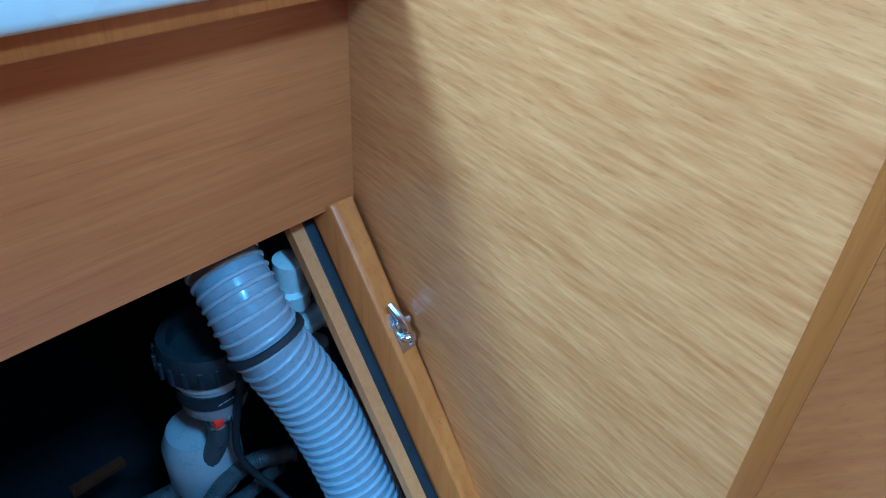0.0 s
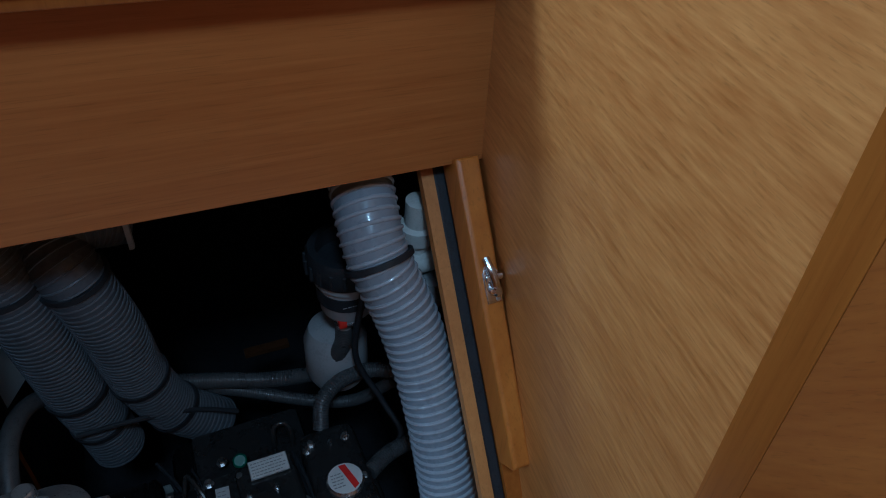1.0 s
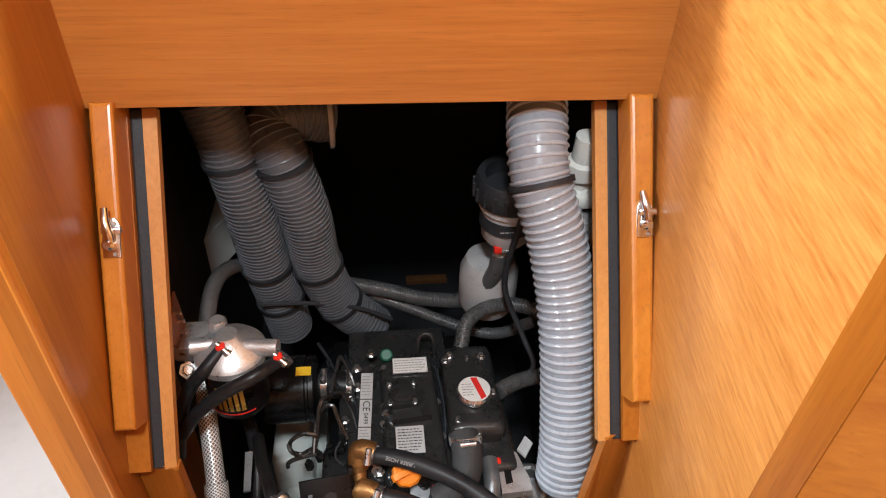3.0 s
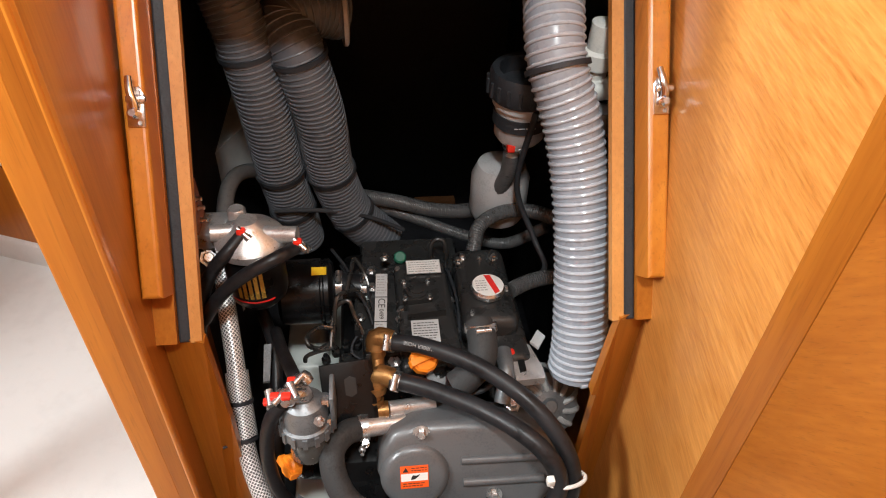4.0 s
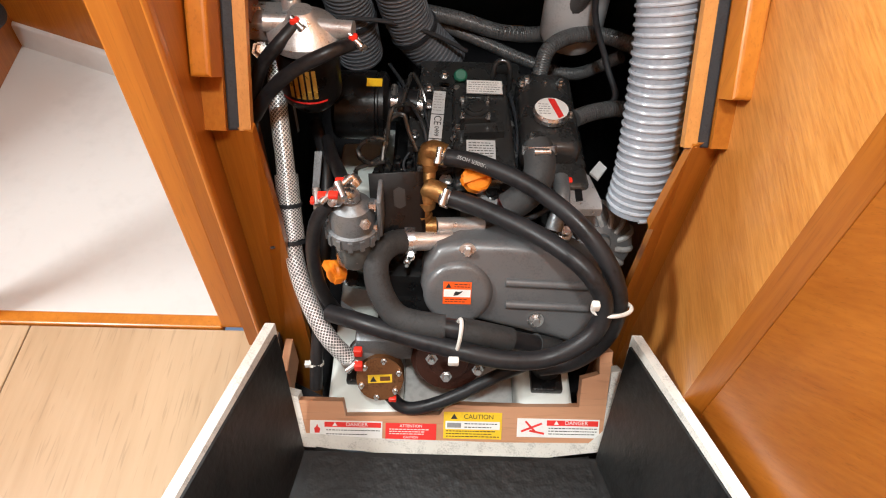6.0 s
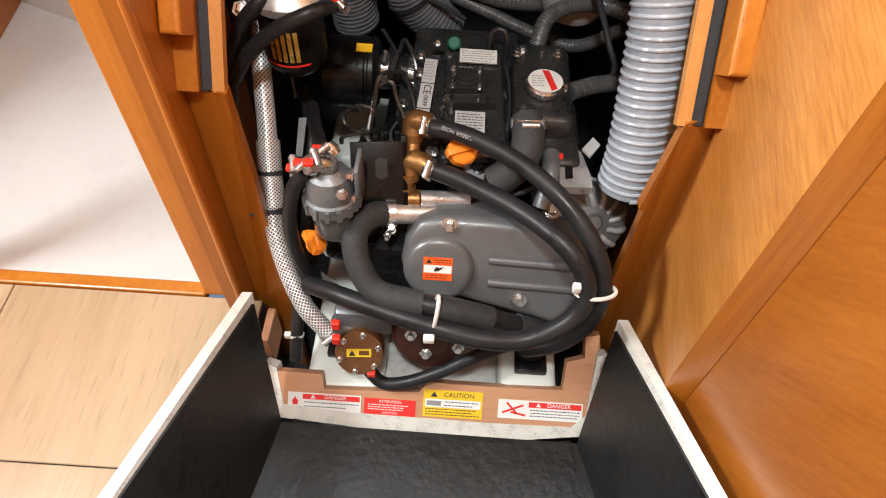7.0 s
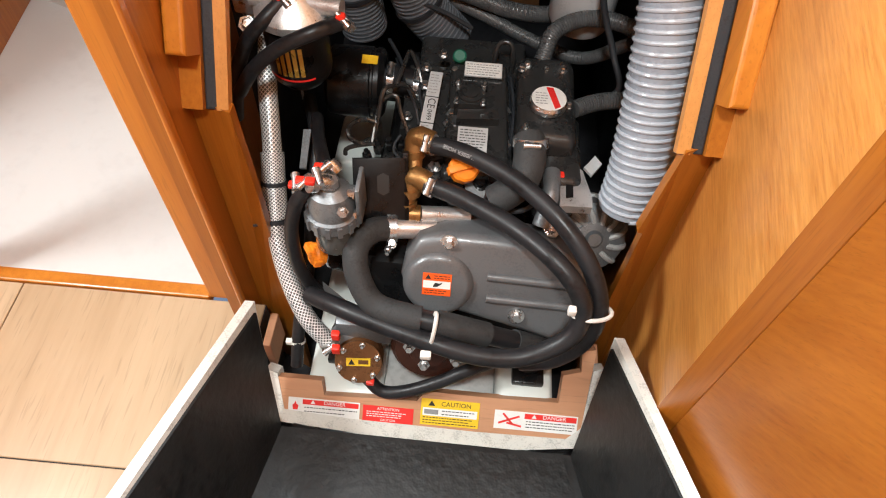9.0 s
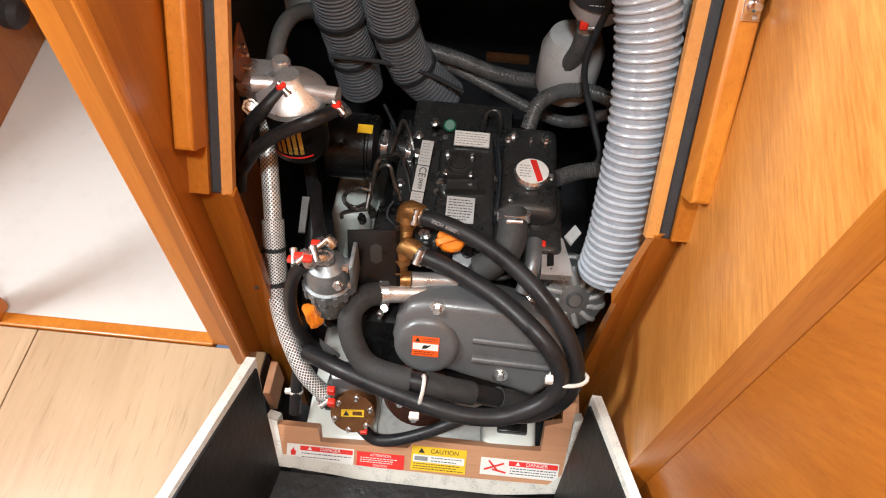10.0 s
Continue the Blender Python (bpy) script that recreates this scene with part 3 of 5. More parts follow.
# belt cover with its boss, ribs, bolts and label
BELT = frame_of((-0.008, -0.294, 0.116), FRONT)
bo = [(-0.053, 0.009), (-0.048, 0.042), (-0.031, 0.069), (0.001, 0.079), (0.081, 0.078), (0.155, 0.068), (0.195, 0.046), (0.211, 0.006), (0.205, -0.038), (0.165, -0.078), (0.096, -0.059), (-0.015, -0.033), (-0.044, -0.020)]
bc = part("belt_cover", prism(bo, -0.07, 0.0, BELT, 0.016, 6), cover_paint, eng, "grey metallic belt cover")
BU, BV = (0.0, 0.003)
part("boss", lathe([(0.049, -0.002), (0.047, 0.002), (0.0435, 0.0062), (0.039, 0.0082), (0.034, 0.0085), (0, 0.0085)], BELT @ Vector((BU, BV, 0)), FRONT, 40), cover_paint, bc)
for a, b in (((0.065, 0.021), (0.181, 0.018)), ((0.067, -0.013), (0.183, -0.016))):
    part("rib", sweep([BELT @ Vector((a[0], a[1], 0.0)), BELT @ Vector(((a[0] + b[0]) / 2, (a[1] + b[1]) / 2, 0.0)), BELT @ Vector((b[0], b[1], 0.0))], 0.0062, 12), cover_paint, bc)
for u, v, n in ((0.010, 0.066, -0.002), (0.111, -0.037, 0.0)):
    hex_bolt(bc, BELT @ Vector((u, v, n)), FRONT, 0.0065)
    part("washer", lathe([(0.0118, 0), (0.0118, 0.0015), (0, 0.0015)], BELT @ Vector((u, v, n)), FRONT, 20), steel, bc)
LU, LV = (-0.002, 0.007)
LB = at_uv(BELT, LU, LV, 0.0088)
lab = part("warning_label", prism(rect(-0.0195, 0.0195, -0.017, 0.017), 0, 0.0005, LB), label_orange, bc, "orange and white warning label", smooth=False)
part("label_band", prism(rect(-0.0185, 0.0185, -0.006, 0.0055), 0.0006, 0.0008, LB), label_white, lab, smooth=False)
part("pictogram", prism([(-0.005, -0.004), (0.001, -0.003), (0.006, 0.001), (0.008, 0.004), (0.003, 0.002), (-0.002, 0.003), (-0.004, 0.0)], 0.0009, 0.0011, LB), ink, lab, smooth=False)
part("triangle", prism([(-0.016, 0.008), (-0.008, 0.008), (-0.012, 0.015)], 0.0006, 0.0009, LB), ink, lab, smooth=False)
text_bars(LB, -0.004, 0.017, 0.008, 0.015, 2, ink, lab, 0.0006, 13)
text_bars(LB, -0.016, 0.015, -0.015, -0.008, 2, ink, lab, 0.0006, 17)

# raw water pump and crank pulley
PC = Vector((-0.118, -0.352, -0.025))
PF = Vector((0.05, -0.80, 0.60)).normalized()
pump = part("water_pump", lathe([(0.030, -0.075), (0.030, -0.03), (0.036, -0.026), (0.036, -0.004), (0.034, 0.0), (0.0, 0.0)], PC, PF, 32), bronze, eng, "bronze raw water pump")
part("face_plate", lathe([(0.035, 0.0), (0.035, 0.003), (0, 0.003)], PC, PF, 32), bronze, pump)
PM = frame_of(PC, PF)
pl = part("pump_label", prism(rect(-0.018, 0.018, -0.006, 0.007), 0.0031, 0.0036, PM), label_yellow, pump, "small yellow warning label", smooth=False)
part("triangle", prism([(-0.015, -0.004), (-0.005, -0.004), (-0.010, 0.005)], 0.0037, 0.0039, PM), ink, pl, smooth=False)
part("pictogram", prism(rect(0.0, 0.015, -0.003, 0.004), 0.0037, 0.0039, PM), bronze, pl, smooth=False)
for k in range(6):
    a = math.pi * 2 * (k + 0.3) / 6
    hex_bolt(pump, PM @ Vector((0.0295 * math.cos(a), 0.0295 * math.sin(a), 0.003)), PF, 0.003)
part("pump_bracket", box(-0.155, -0.07, -0.325, -0.29, -0.02, 0.035, 0.008), alu_grey, eng, "cast pump bracket")
pul = part("crank_pulley", lathe([(0.055, -0.03), (0.058, -0.012), (0.052, -0.006), (0.050, 0.0), (0.030, 0.002), (0.028, 0.006), (0, 0.006)], (-0.015, -0.332, -0.004), FRONT, 36), rusty, eng, "rust-brown crank pulley")
for k, p in enumerate(((-0.042, -0.348, 0.031), (-0.020, -0.356, -0.006), (0.026, -0.352, 0.009))):
    hex_bolt(pul, p, FRONT, 0.006)
part("front_plate", prism([(-0.13, -0.10), (0.20, -0.10), (0.21, 0.02), (0.08, 0.06), (-0.12, 0.07)], -0.012, 0.0, frame_of((0, -0.262, 0.03), (0, -0.95, 0.3))), black_steel, eng, "black front plate")

# air filter and intake
AF = Vector((-0.163, 0.030, 0.177))
af = part("air_filter", lathe([(0.0, -0.045), (0.048, -0.045), (0.054, -0.039), (0.055, 0.022), (0.052, 0.024), (0.052, 0.027), (0.055, 0.029), (0.055, 0.036), (0.047, 0.042), (0.024, 0.043), (0.024, 0.06), (0.0, 0.06)], AF, (1, 0, 0), 40), black_steel, eng, "black round air filter")
part("filter_label", prism(rect(-0.012, 0.012, -0.008, 0.008), 0, 0.0006, frame_of(AF + Vector((0.022, -0.011, 0.0542)), (0, -0.2, 1), (0, 1, 0))), label_yellow, af, "yellow sticker", smooth=False)
part("intake_pipe", sweep([AF + Vector((0.045, 0, 0.01)), AF + Vector((0.08, -0.008, 0.012)), AF + Vector((0.115, -0.014, 0.008))], 0.023, 20), rubber, eng)
clamp(eng, AF + Vector((0.052, -0.001, 0.010)), (1, 0, 0), 0.0235, screw_dir=(0, -0.3, 1))
clamp(eng, AF + Vector((0.094, -0.010, 0.011)), (1, 0, 0), 0.0235, screw_dir=(0, -0.3, 1))

# injector pipes
for pts in (((-0.061, -0.03, 0.189), (-0.079, -0.02, 0.220), (-0.095, -0.03, 0.229), (-0.111, -0.05, 0.236), (-0.117, -0.07, 0.205), (-0.122, -0.09, 0.183), (-0.140, -0.10, 0.174), (-0.156, -0.10, 0.189), (-0.160, -0.09, 0.193)),
            ((-0.072, -0.08, 0.183), (-0.086, -0.06, 0.208), (-0.093, -0.05, 0.227), (-0.108, -0.05, 0.223), (-0.118, -0.06, 0.210), (-0.124, -0.10, 0.180)),
            ((-0.100, -0.02, 0.205), (-0.097, -0.01, 0.217), (-0.089, 0.03, 0.224), (-0.083, 0.05, 0.227), (-0.068, 0.02, 0.221), (-0.060, 0.0, 0.205)),
            ((-0.119, -0.09, 0.212), (-0.139, -0.09, 0.215), (-0.157, -0.09, 0.198), (-0.158, -0.09, 0.175), (-0.142, -0.09, 0.167), (-0.124, -0.09, 0.178), (-0.113, -0.095, 0.160)),
            ((-0.165, -0.10, 0.150), (-0.163, -0.10, 0.161), (-0.151, -0.10, 0.169), (-0.130, -0.10, 0.176), (-0.119, -0.10, 0.179))):
    part("injector_pipe", sweep(pts, 0.0034, 8, 0.005), dull_steel, eng, "bent steel injector pipe")
part("injection_pump", box(-0.115, -0.06, -0.17, -0.06, 0.09, 0.145, 0.012, 3), engine_paint, eng, "injection pump body")
for p in ((-0.101, -0.079, 0.150), (-0.117, -0.089, 0.150), (-0.084, -0.077, 0.150), (-0.133, -0.096, 0.140)):
    part("union_nut", lathe([(0.007, 0), (0.007, 0.014), (0.004, 0.016), (0.004, 0.024), (0, 0.024)], p, (0, -0.2, 1), 6), black_steel, eng, smooth=False)

# black bracket and secondary fuel filter
BRM = frame_of((-0.096, -0.205, 0.209), (0.1, -0.8, 0.6))
part("filter_bracket", prism(rect(-0.036, 0.038, -0.05, 0.038), -0.004, 0.0, BRM, 0.002), black_steel, eng, "black steel bracket")
part("bracket_slot", prism([(-0.004, -0.008), (0.004, -0.012), (0.012, -0.008), (0.012, 0.014), (0.004, 0.018), (-0.004, 0.014)], 0.0002, 0.0006, BRM), ink, eng)
part("bracket_flange", prism(rect(0.030, 0.038, -0.05, 0.045), -0.03, 0.0, BRM, 0.002), black_steel, eng)
SF = Vector((-0.151, -0.255, 0.204))
UPF = Vector((0.0, 0.12, 1)).normalized()
sf = part("fuel_filter", lathe([(0.0, 0.062), (0.012, 0.062), (0.014, 0.052), (0.026, 0.044), (0.030, 0.030), (0.030, 0.012), (0.034, 0.010), (0.034, -0.006), (0.030, -0.008), (0, -0.008)], SF, UPF, 32), alu_grey, eng, "grey fuel filter with a smoky cup")
part("cup", lathe([(0.027, -0.008), (0.026, -0.05), (0.020, -0.058), (0, -0.06)][::-1], SF, UPF, 28), cup_plastic, sf)
for k in range(14):
    a = 2 * math.pi * k / 14
    fm = frame_of(SF, UPF, (0, 1, 0))
    part("knurl", prism(rect(-0.003, 0.003, -0.008, 0.008), 0.033, 0.0365, fm @ Matrix.Rotation(a, 4, "Z") @ Matrix.Rotation(radians(90), 4, "X")), alu_grey, sf, smooth=False)
part("mount", box(SF.x + 0.010, SF.x + 0.034, SF.y + 0.004, SF.y + 0.02, SF.z + 0.014, SF.z + 0.044, 0.006), alu_grey, sf)
part("flange", box(SF.x + 0.034, SF.x + 0.040, SF.y - 0.012, SF.y + 0.030, SF.z + 0.0, SF.z + 0.066, 0.002), alu_grey, sf)
for zz in (0.012, 0.052):
    hex_bolt(sf, SF + Vector((0.033, -0.004, zz)), (-1, 0, 0), 0.0055)
hex_bolt(sf, SF + Vector((0.02, -0.024, 0.04)), (0.3, -0.8, 0.4), 0.005)
part("top_bolt", lathe([(0.009, 0), (0.009, 0.012), (0.0, 0.012)], SF + Vector((0.004, 0, 0.058)), (0, 0, 1), 6), steel, sf, smooth=False)
for p, d in (((-0.194, -0.250, 0.249), (-1, -0.2, 0.1)), ((-0.168, -0.262, 0.273), (-0.7, -0.5, 0.5)), ((-0.163, -0.235, 0.269), (-0.6, 0.4, 0.6)), ((-0.184, -0.250, 0.259), (-0.5, 0.3, 0.5))):
    clamp(sf, p, d, 0.010, 0.009, screw_dir=(0, -0.3, 1))
    part("clip", box(p[0] - 0.006, p[0] + 0.006, p[1] - 0.012, p[1] - 0.002, p[2] + 0.008, p[2] + 0.015, 0.002), red_plastic, sf, "red screw cap")
    part("banjo", lathe([(0, -0.008), (0.009, -0.008), (0.011, 0.0), (0.009, 0.008), (0, 0.008)], Vector(p) + Vector((0.014, 0.004, 0.0)), d, 16), steel, sf)

# filler caps
for p, d, r in (((0.012, -0.170, 0.219), (0.2, -0.4, 0.9), 0.021), ((-0.178, -0.260, 0.117), (-0.75, -0.5, 0.45), 0.017)):
    oc = part("filler_cap", lathe([(r * 0.8, -0.006), (r, -0.004), (r, 0.008), (r * 0.85, 0.011), (0, 0.011)], p, d, 10), orange_plastic, eng, "orange oil filler cap")
    part("grip", prism(rect(-r * 1.15, r * 1.15, -0.005, 0.005), 0.004, 0.016, frame_of(p, d), 0.002), orange_plastic, oc)
part("filler_neck", sweep([(-0.163, -0.250, 0.089), (-0.155, -0.240, 0.070), (-0.131, -0.220, 0.032)], 0.013, 14), black_steel, eng)

# brass fittings
br = part("brass_pipe", sweep([(-0.054, -0.185, 0.207), (-0.054, -0.165, 0.225), (-0.053, -0.150, 0.238)], 0.0105, 16), brass, eng, "brass elbow pipework")
part("elbow", sweep([(-0.054, -0.157, 0.231), (-0.055, -0.149, 0.243), (-0.049, -0.149, 0.251), (-0.032, -0.155, 0.249)], 0.0145, 18), brass, br)
part("elbow", sweep([(-0.056, -0.195, 0.193), (-0.056, -0.187, 0.206), (-0.051, -0.187, 0.215), (-0.033, -0.193, 0.211)], 0.0145, 18), brass, br)
part("pipe", sweep([(-0.061, -0.210, 0.171), (-0.058, -0.192, 0.200)], 0.0105, 16), brass, br)
for p in ((-0.055, -0.159, 0.231), (-0.057, -0.196, 0.194), (-0.061, -0.206, 0.178)):
    part("collar", lathe([(0.0, -0.005), (0.0145, -0.005), (0.0145, 0.005), (0.0, 0.005)], p, (0, 0.35, 1), 12), brass, br)
part("tee", sweep([(-0.073, -0.215, 0.166), (-0.041, -0.213, 0.166)], 0.0135, 16), brass, br)
part("water_pipe", sweep([(-0.041, -0.213, 0.166), (0.026, -0.200, 0.156)], 0.0125, 16), alu, eng, "bare metal water pipe")
th = part("thermostat_housing", lathe([(0.034, -0.02), (0.034, 0.004), (0.026, 0.016), (0.018, 0.03), (0, 0.032)], (0.027, -0.170, 0.158), (0, -0.35, 1), 24), alu_grey, eng, "cast thermostat housing")
part("housing_ring", lathe([(0.0, -0.006), (0.04, -0.006), (0.04, 0.0), (0.0, 0.0)], (0.028, -0.180, 0.148), (0, -0.3, 1), 26), black_steel, th)
for p, mt in (((0.005, -0.179, 0.185), black_steel), ((0.036, -0.168, 0.185), black_steel), ((0.055, -0.164, 0.190), black_steel), ((-0.030, -0.143, 0.180), steel), ((0.140, -0.217, 0.160), steel), ((-0.013, -0.156, 0.175), black_steel)):
    part("sensor", lathe([(0.009, -0.03), (0.009, -0.004), (0.012, -0.004), (0.012, 0.004), (0.008, 0.006), (0.008, 0.012), (0, 0.012)], p, (0, -0.15, 1), 6 if mt is steel else 16), mt, eng, smooth=False)
part("sender_cap", lathe([(0.009, -0.014), (0.009, 0.01), (0, 0.012)], (0.057, -0.170, 0.181), (0, -0.3, 1), 14), red_plastic, eng, "red sender cap")

# exhaust hose elbow with clamp
part("elbow_hose", sweep([(0.094, -0.140, 0.256), (0.097, -0.165, 0.250), (0.092, -0.190, 0.234), (0.073, -0.200, 0.212), (0.056, -0.205, 0.199)], 0.0215, 22), matt_rubber, eng, "short rubber elbow hose")
clamp(eng, (0.097, -0.146, 0.255), (0.05, -0.6, -0.8), 0.022, 0.012, screw_dir=(0, -0.8, 0.6))
part("clip", box(0.139, 0.152, -0.158, -0.146, 0.188, 0.206, 0.003), red_plastic, eng)

# alternator
ALC = Vector((0.213, -0.175, 0.096))
ALD = Vector((0.1, -0.75, 0.6)).normalized()
al = part("alternator", lathe([(0.0, -0.085), (0.050, -0.085), (0.056, -0.07), (0.056, -0.018), (0.052, -0.006), (0.040, 0.0), (0.018, 0.002), (0, 0.002)], ALC, ALD, 36), alu_grey, eng, "bare cast aluminium alternator")
AM = frame_of(ALC, ALD)
for k in range(12):
    a = 2 * math.pi * k / 12
    fin = AM @ Matrix.Rotation(a, 4, "Z")
    part("cooling_fin", sweep([fin @ Vector(p) for p in ((0.024, 0.0, 0.002), (0.038, 0.004, 0.002), (0.050, 0.010, -0.006), (0.054, 0.014, -0.020), (0.054, 0.016, -0.036))], 0.0046, 8, 0.006), alu_dull, al)
part("hub", lathe([(0.026, -0.002), (0.026, 0.005), (0.014, 0.007), (0.010, 0.012), (0, 0.012)], ALC, ALD, 28), alu_grey, al)
part("end_band", lathe([(0.056, -0.034), (0.060, -0.036), (0.060, -0.048), (0.056, -0.05)], ALC, ALD, 36), alu_dull, al)
ab = part("alternator_bracket", slat([(0.131, -0.113, 0.200), (0.150, -0.114, 0.200), (0.178, -0.138, 0.200), (0.190, -0.181, 0.196), (0.190, -0.197, 0.194), (0.146, -0.199, 0.194), (0.147, -0.146, 0.200)], 0.014), alu, eng, "cast alternator bracket")
part("bracket_slot", slat([(0.154, -0.146, 0.2015), (0.164, -0.146, 0.2015), (0.164, -0.184, 0.1975), (0.154, -0.186, 0.1975)], 0.004), black_steel, ab, smooth=False)
part("adjuster_arm", sweep([(0.134, -0.150, 0.205), (0.132, -0.190, 0.202), (0.123, -0.220, 0.173)], 0.012, 12), alu_grey, eng)
part("tag", slat([(0.179, -0.134, 0.203), (0.195, -0.113, 0.206), (0.204, -0.127, 0.206), (0.189, -0.148, 0.203)], 0.004), label_silver, eng, "foil tag")

# bed, mounts and tray under the engine
bed = thing("engine_bed", "white moulded engine bed with grey drip tray", "engine bed")
part("bearer", box(-0.205, -0.085, -0.375, 0.3, -0.3, -0.105, 0.012, 3), white_gel, bed)
part("bearer", box(0.095, 0.185, -0.375, 0.3, -0.3, -0.09, 0.012, 3), white_gel, bed)
part("side_moulding", box(-0.225, -0.15, 0.03, 0.16, -0.3, -0.02, 0.012, 3), white_gel, bed)
part("tray", box(-0.085, 0.095, -0.37, 0.3, -0.3, -0.125, 0.006), grey_gel, bed, "grey drip tray")
mt = thing("engine_mount", "black rubber engine mount on the white bed", "engine mount", "engine mounts")
part("foot", box(0.118, 0.168, -0.34, -0.27, -0.0895, -0.075, 0.003), black_steel, mt)
part("rubber_block", lathe([(0.024, 0), (0.02, 0.02), (0.02, 0.035), (0, 0.035)], (0.143, -0.30, -0.0745), (0, 0, 1), 20), rubber, mt)
copy_thing(mt, Matrix.Translation((-0.295, 0.015, -0.0152)))

# ---- hoses ----


def hose(name, label, pts, r, material, seg=18, group="", **kw):
    h = thing(name, label, "hose", group)
    part("tube", sweep(pts, r, seg, 0.008, **kw), material, h)
    return h


VH = [(0.205, 0.110, 0.690), (0.194, 0.035, 0.640), (0.196, -0.005, 0.590), (0.218, -0.035, 0.524), (0.232, -0.065, 0.456), (0.239, -0.100, 0.385), (0.243, -0.130, 0.308), (0.244, -0.160, 0.232), (0.241, -0.175, 0.176)]
vh = hose("vent_hose", "light grey corrugated ventilation hose hanging beside the engine", VH, 0.0378, vent_white, 36)
part("rib", spiral(VH, 0.0378, 0.0118, 0.0028, side=8), vent_rib, vh, "pale spiral rib")
part("cable_tie", ring_tie((0.1965, -0.006, 0.588), Vector(VH[3]) - Vector(VH[1]), 0.0408, 0.007, 0.003), seal_rubber, vh, "black cable tie")
DA = [(-0.241, 0.160, 0.635), (-0.224, 0.150, 0.571), (-0.211, 0.160, 0.461), (-0.204, 0.190, 0.317), (-0.194, 0.210, 0.223), (-0.184, 0.220, 0.135)]
DB = [(-0.086, 0.220, 0.576), (-0.130, 0.200, 0.591), (-0.164, 0.180, 0.582), (-0.148, 0.150, 0.542), (-0.127, 0.160, 0.437), (-0.118, 0.190, 0.312), (-0.087, 0.210, 0.203), (-0.026, 0.220, 0.125)]
da = hose("air_duct", "dark grey corrugated air duct in the bay", DA, 0.0395, duct_grey, 34, "air ducts")
part("rib", spiral(DA, 0.0395, 0.0082, 0.0017), duct_rib, da, "grey spiral rib")
db = hose("air_duct", "dark grey corrugated air duct bent to a round outlet", DB, 0.0395, duct_grey, 34, "air ducts")
part("rib", spiral(DB, 0.0395, 0.0082, 0.0017), duct_rib, db, "grey spiral rib")
part("flange", lathe([(0.0, 0), (0.047, 0), (0.047, 0.006), (0.044, 0.008), (0, 0.008)], (-0.084, 0.220, 0.574), (1, 0.1, 0), 28), grey_plastic, db, "pale outlet flange")
for pa, dd, own in ((Vector(DA[1]).lerp(Vector(DA[2]), 0.2), Vector(DA[2]) - Vector(DA[1]), da), (Vector(DB[3]), Vector(DB[4]) - Vector(DB[3]), db), (Vector(DA[3]), Vector(DA[4]) - Vector(DA[2]), da), (Vector(DB[5]), Vector(DB[6]) - Vector(DB[4]), db), (Vector(DA[4]), Vector(DA[5]) - Vector(DA[3]), da), (Vector(DB[6]), Vector(DB[7]) - Vector(DB[5]), db)):
    part("cable_tie", ring_tie(pa, dd, 0.0412, 0.008, 0.003), seal_rubber, own, "black cable tie")

BH = [(-0.216, 0.240, 0.273), (-0.257, 0.170, 0.329), (-0.273, 0.100, 0.348), (-0.277, 0.030, 0.322), (-0.275, -0.020, 0.291), (-0.271, -0.070, 0.254), (-0.260, -0.130, 0.205), (-0.252, -0.180, 0.163), (-0.243, -0.235, 0.115), (-0.223, -0.280, 0.073), (-0.193, -0.320, 0.036), (-0.155, -0.342, -0.000)]
bh = hose("braided_hose", "grey steel-braided water hose down to the pump", BH, 0.0125, braid, 20)
part("sleeve", sweep([(-0.257, -0.147, 0.193), (-0.252, -0.180, 0.163), (-0.245, -0.217, 0.131)], 0.0158, 22), braid, bh, "loose outer braid sleeve")
for p in ((-0.251, -0.180, 0.166), (-0.246, -0.218, 0.130)):
    tie = part("cable_tie", ring_tie(p, (0.05, -0.55, -0.8), 0.0162, 0.005), seal_rubber, bh, "black cable tie")
    part("tail", sweep([Vector(p) + Vector((-0.012, -0.008, 0)), Vector(p) + Vector((-0.03, -0.012, -0.002))], 0.002, 6), seal_rubber, tie)
# crossing strands of the braid
for h, pts, r0, turns in (("strand", BH[4:], 0.0128, 70), ("strand", [(-0.257, -0.147, 0.193), (-0.252, -0.180, 0.163), (-0.245, -0.217, 0.131)], 0.0161, 7)):
    path = smooth_path(pts, 0.0016)
    bm = bmesh.new()
    ref = (path[1] - path[0]).orthogonal().normalized()
    frames = []
    for k, p in enumerate(path):
        t = (path[min(k + 1, len(path) - 1)] - path[max(k - 1, 0)]).normalized()
        ref = (ref - t * ref.dot(t)).normalized()
        frames.append((p, ref.copy(), t.cross(ref)))
    for w in range(14 if r0 < 0.015 else 18):
        for sgn in (1, -1):
            prev = None
            for k, (p, a, b) in enumerate(frames):
                th2 = sgn * k * 0.0016 / 0.013 + 2 * math.pi * w / (14 if r0 < 0.015 else 18)
                d = math.cos(th2) * a + math.sin(th2) * b
                side = (math.cos(th2) * b - math.sin(th2) * a) * 0.0009
                cur = [bm.verts.new(p + d * (r0 + 0.0005) + side), bm.verts.new(p + d * (r0 + 0.0005) - side)]
                if prev:
                    bm.faces.new((prev[0], prev[1], cur[1], cur[0]))
                prev = cur
    part("braid", bm, strand, bh, "bright steel braid", smooth=False)["kind"] = "stuff"
clamp(bh, (-0.160, -0.340, 0.008), (0.5, -0.2, -0.6), 0.0135, 0.010)
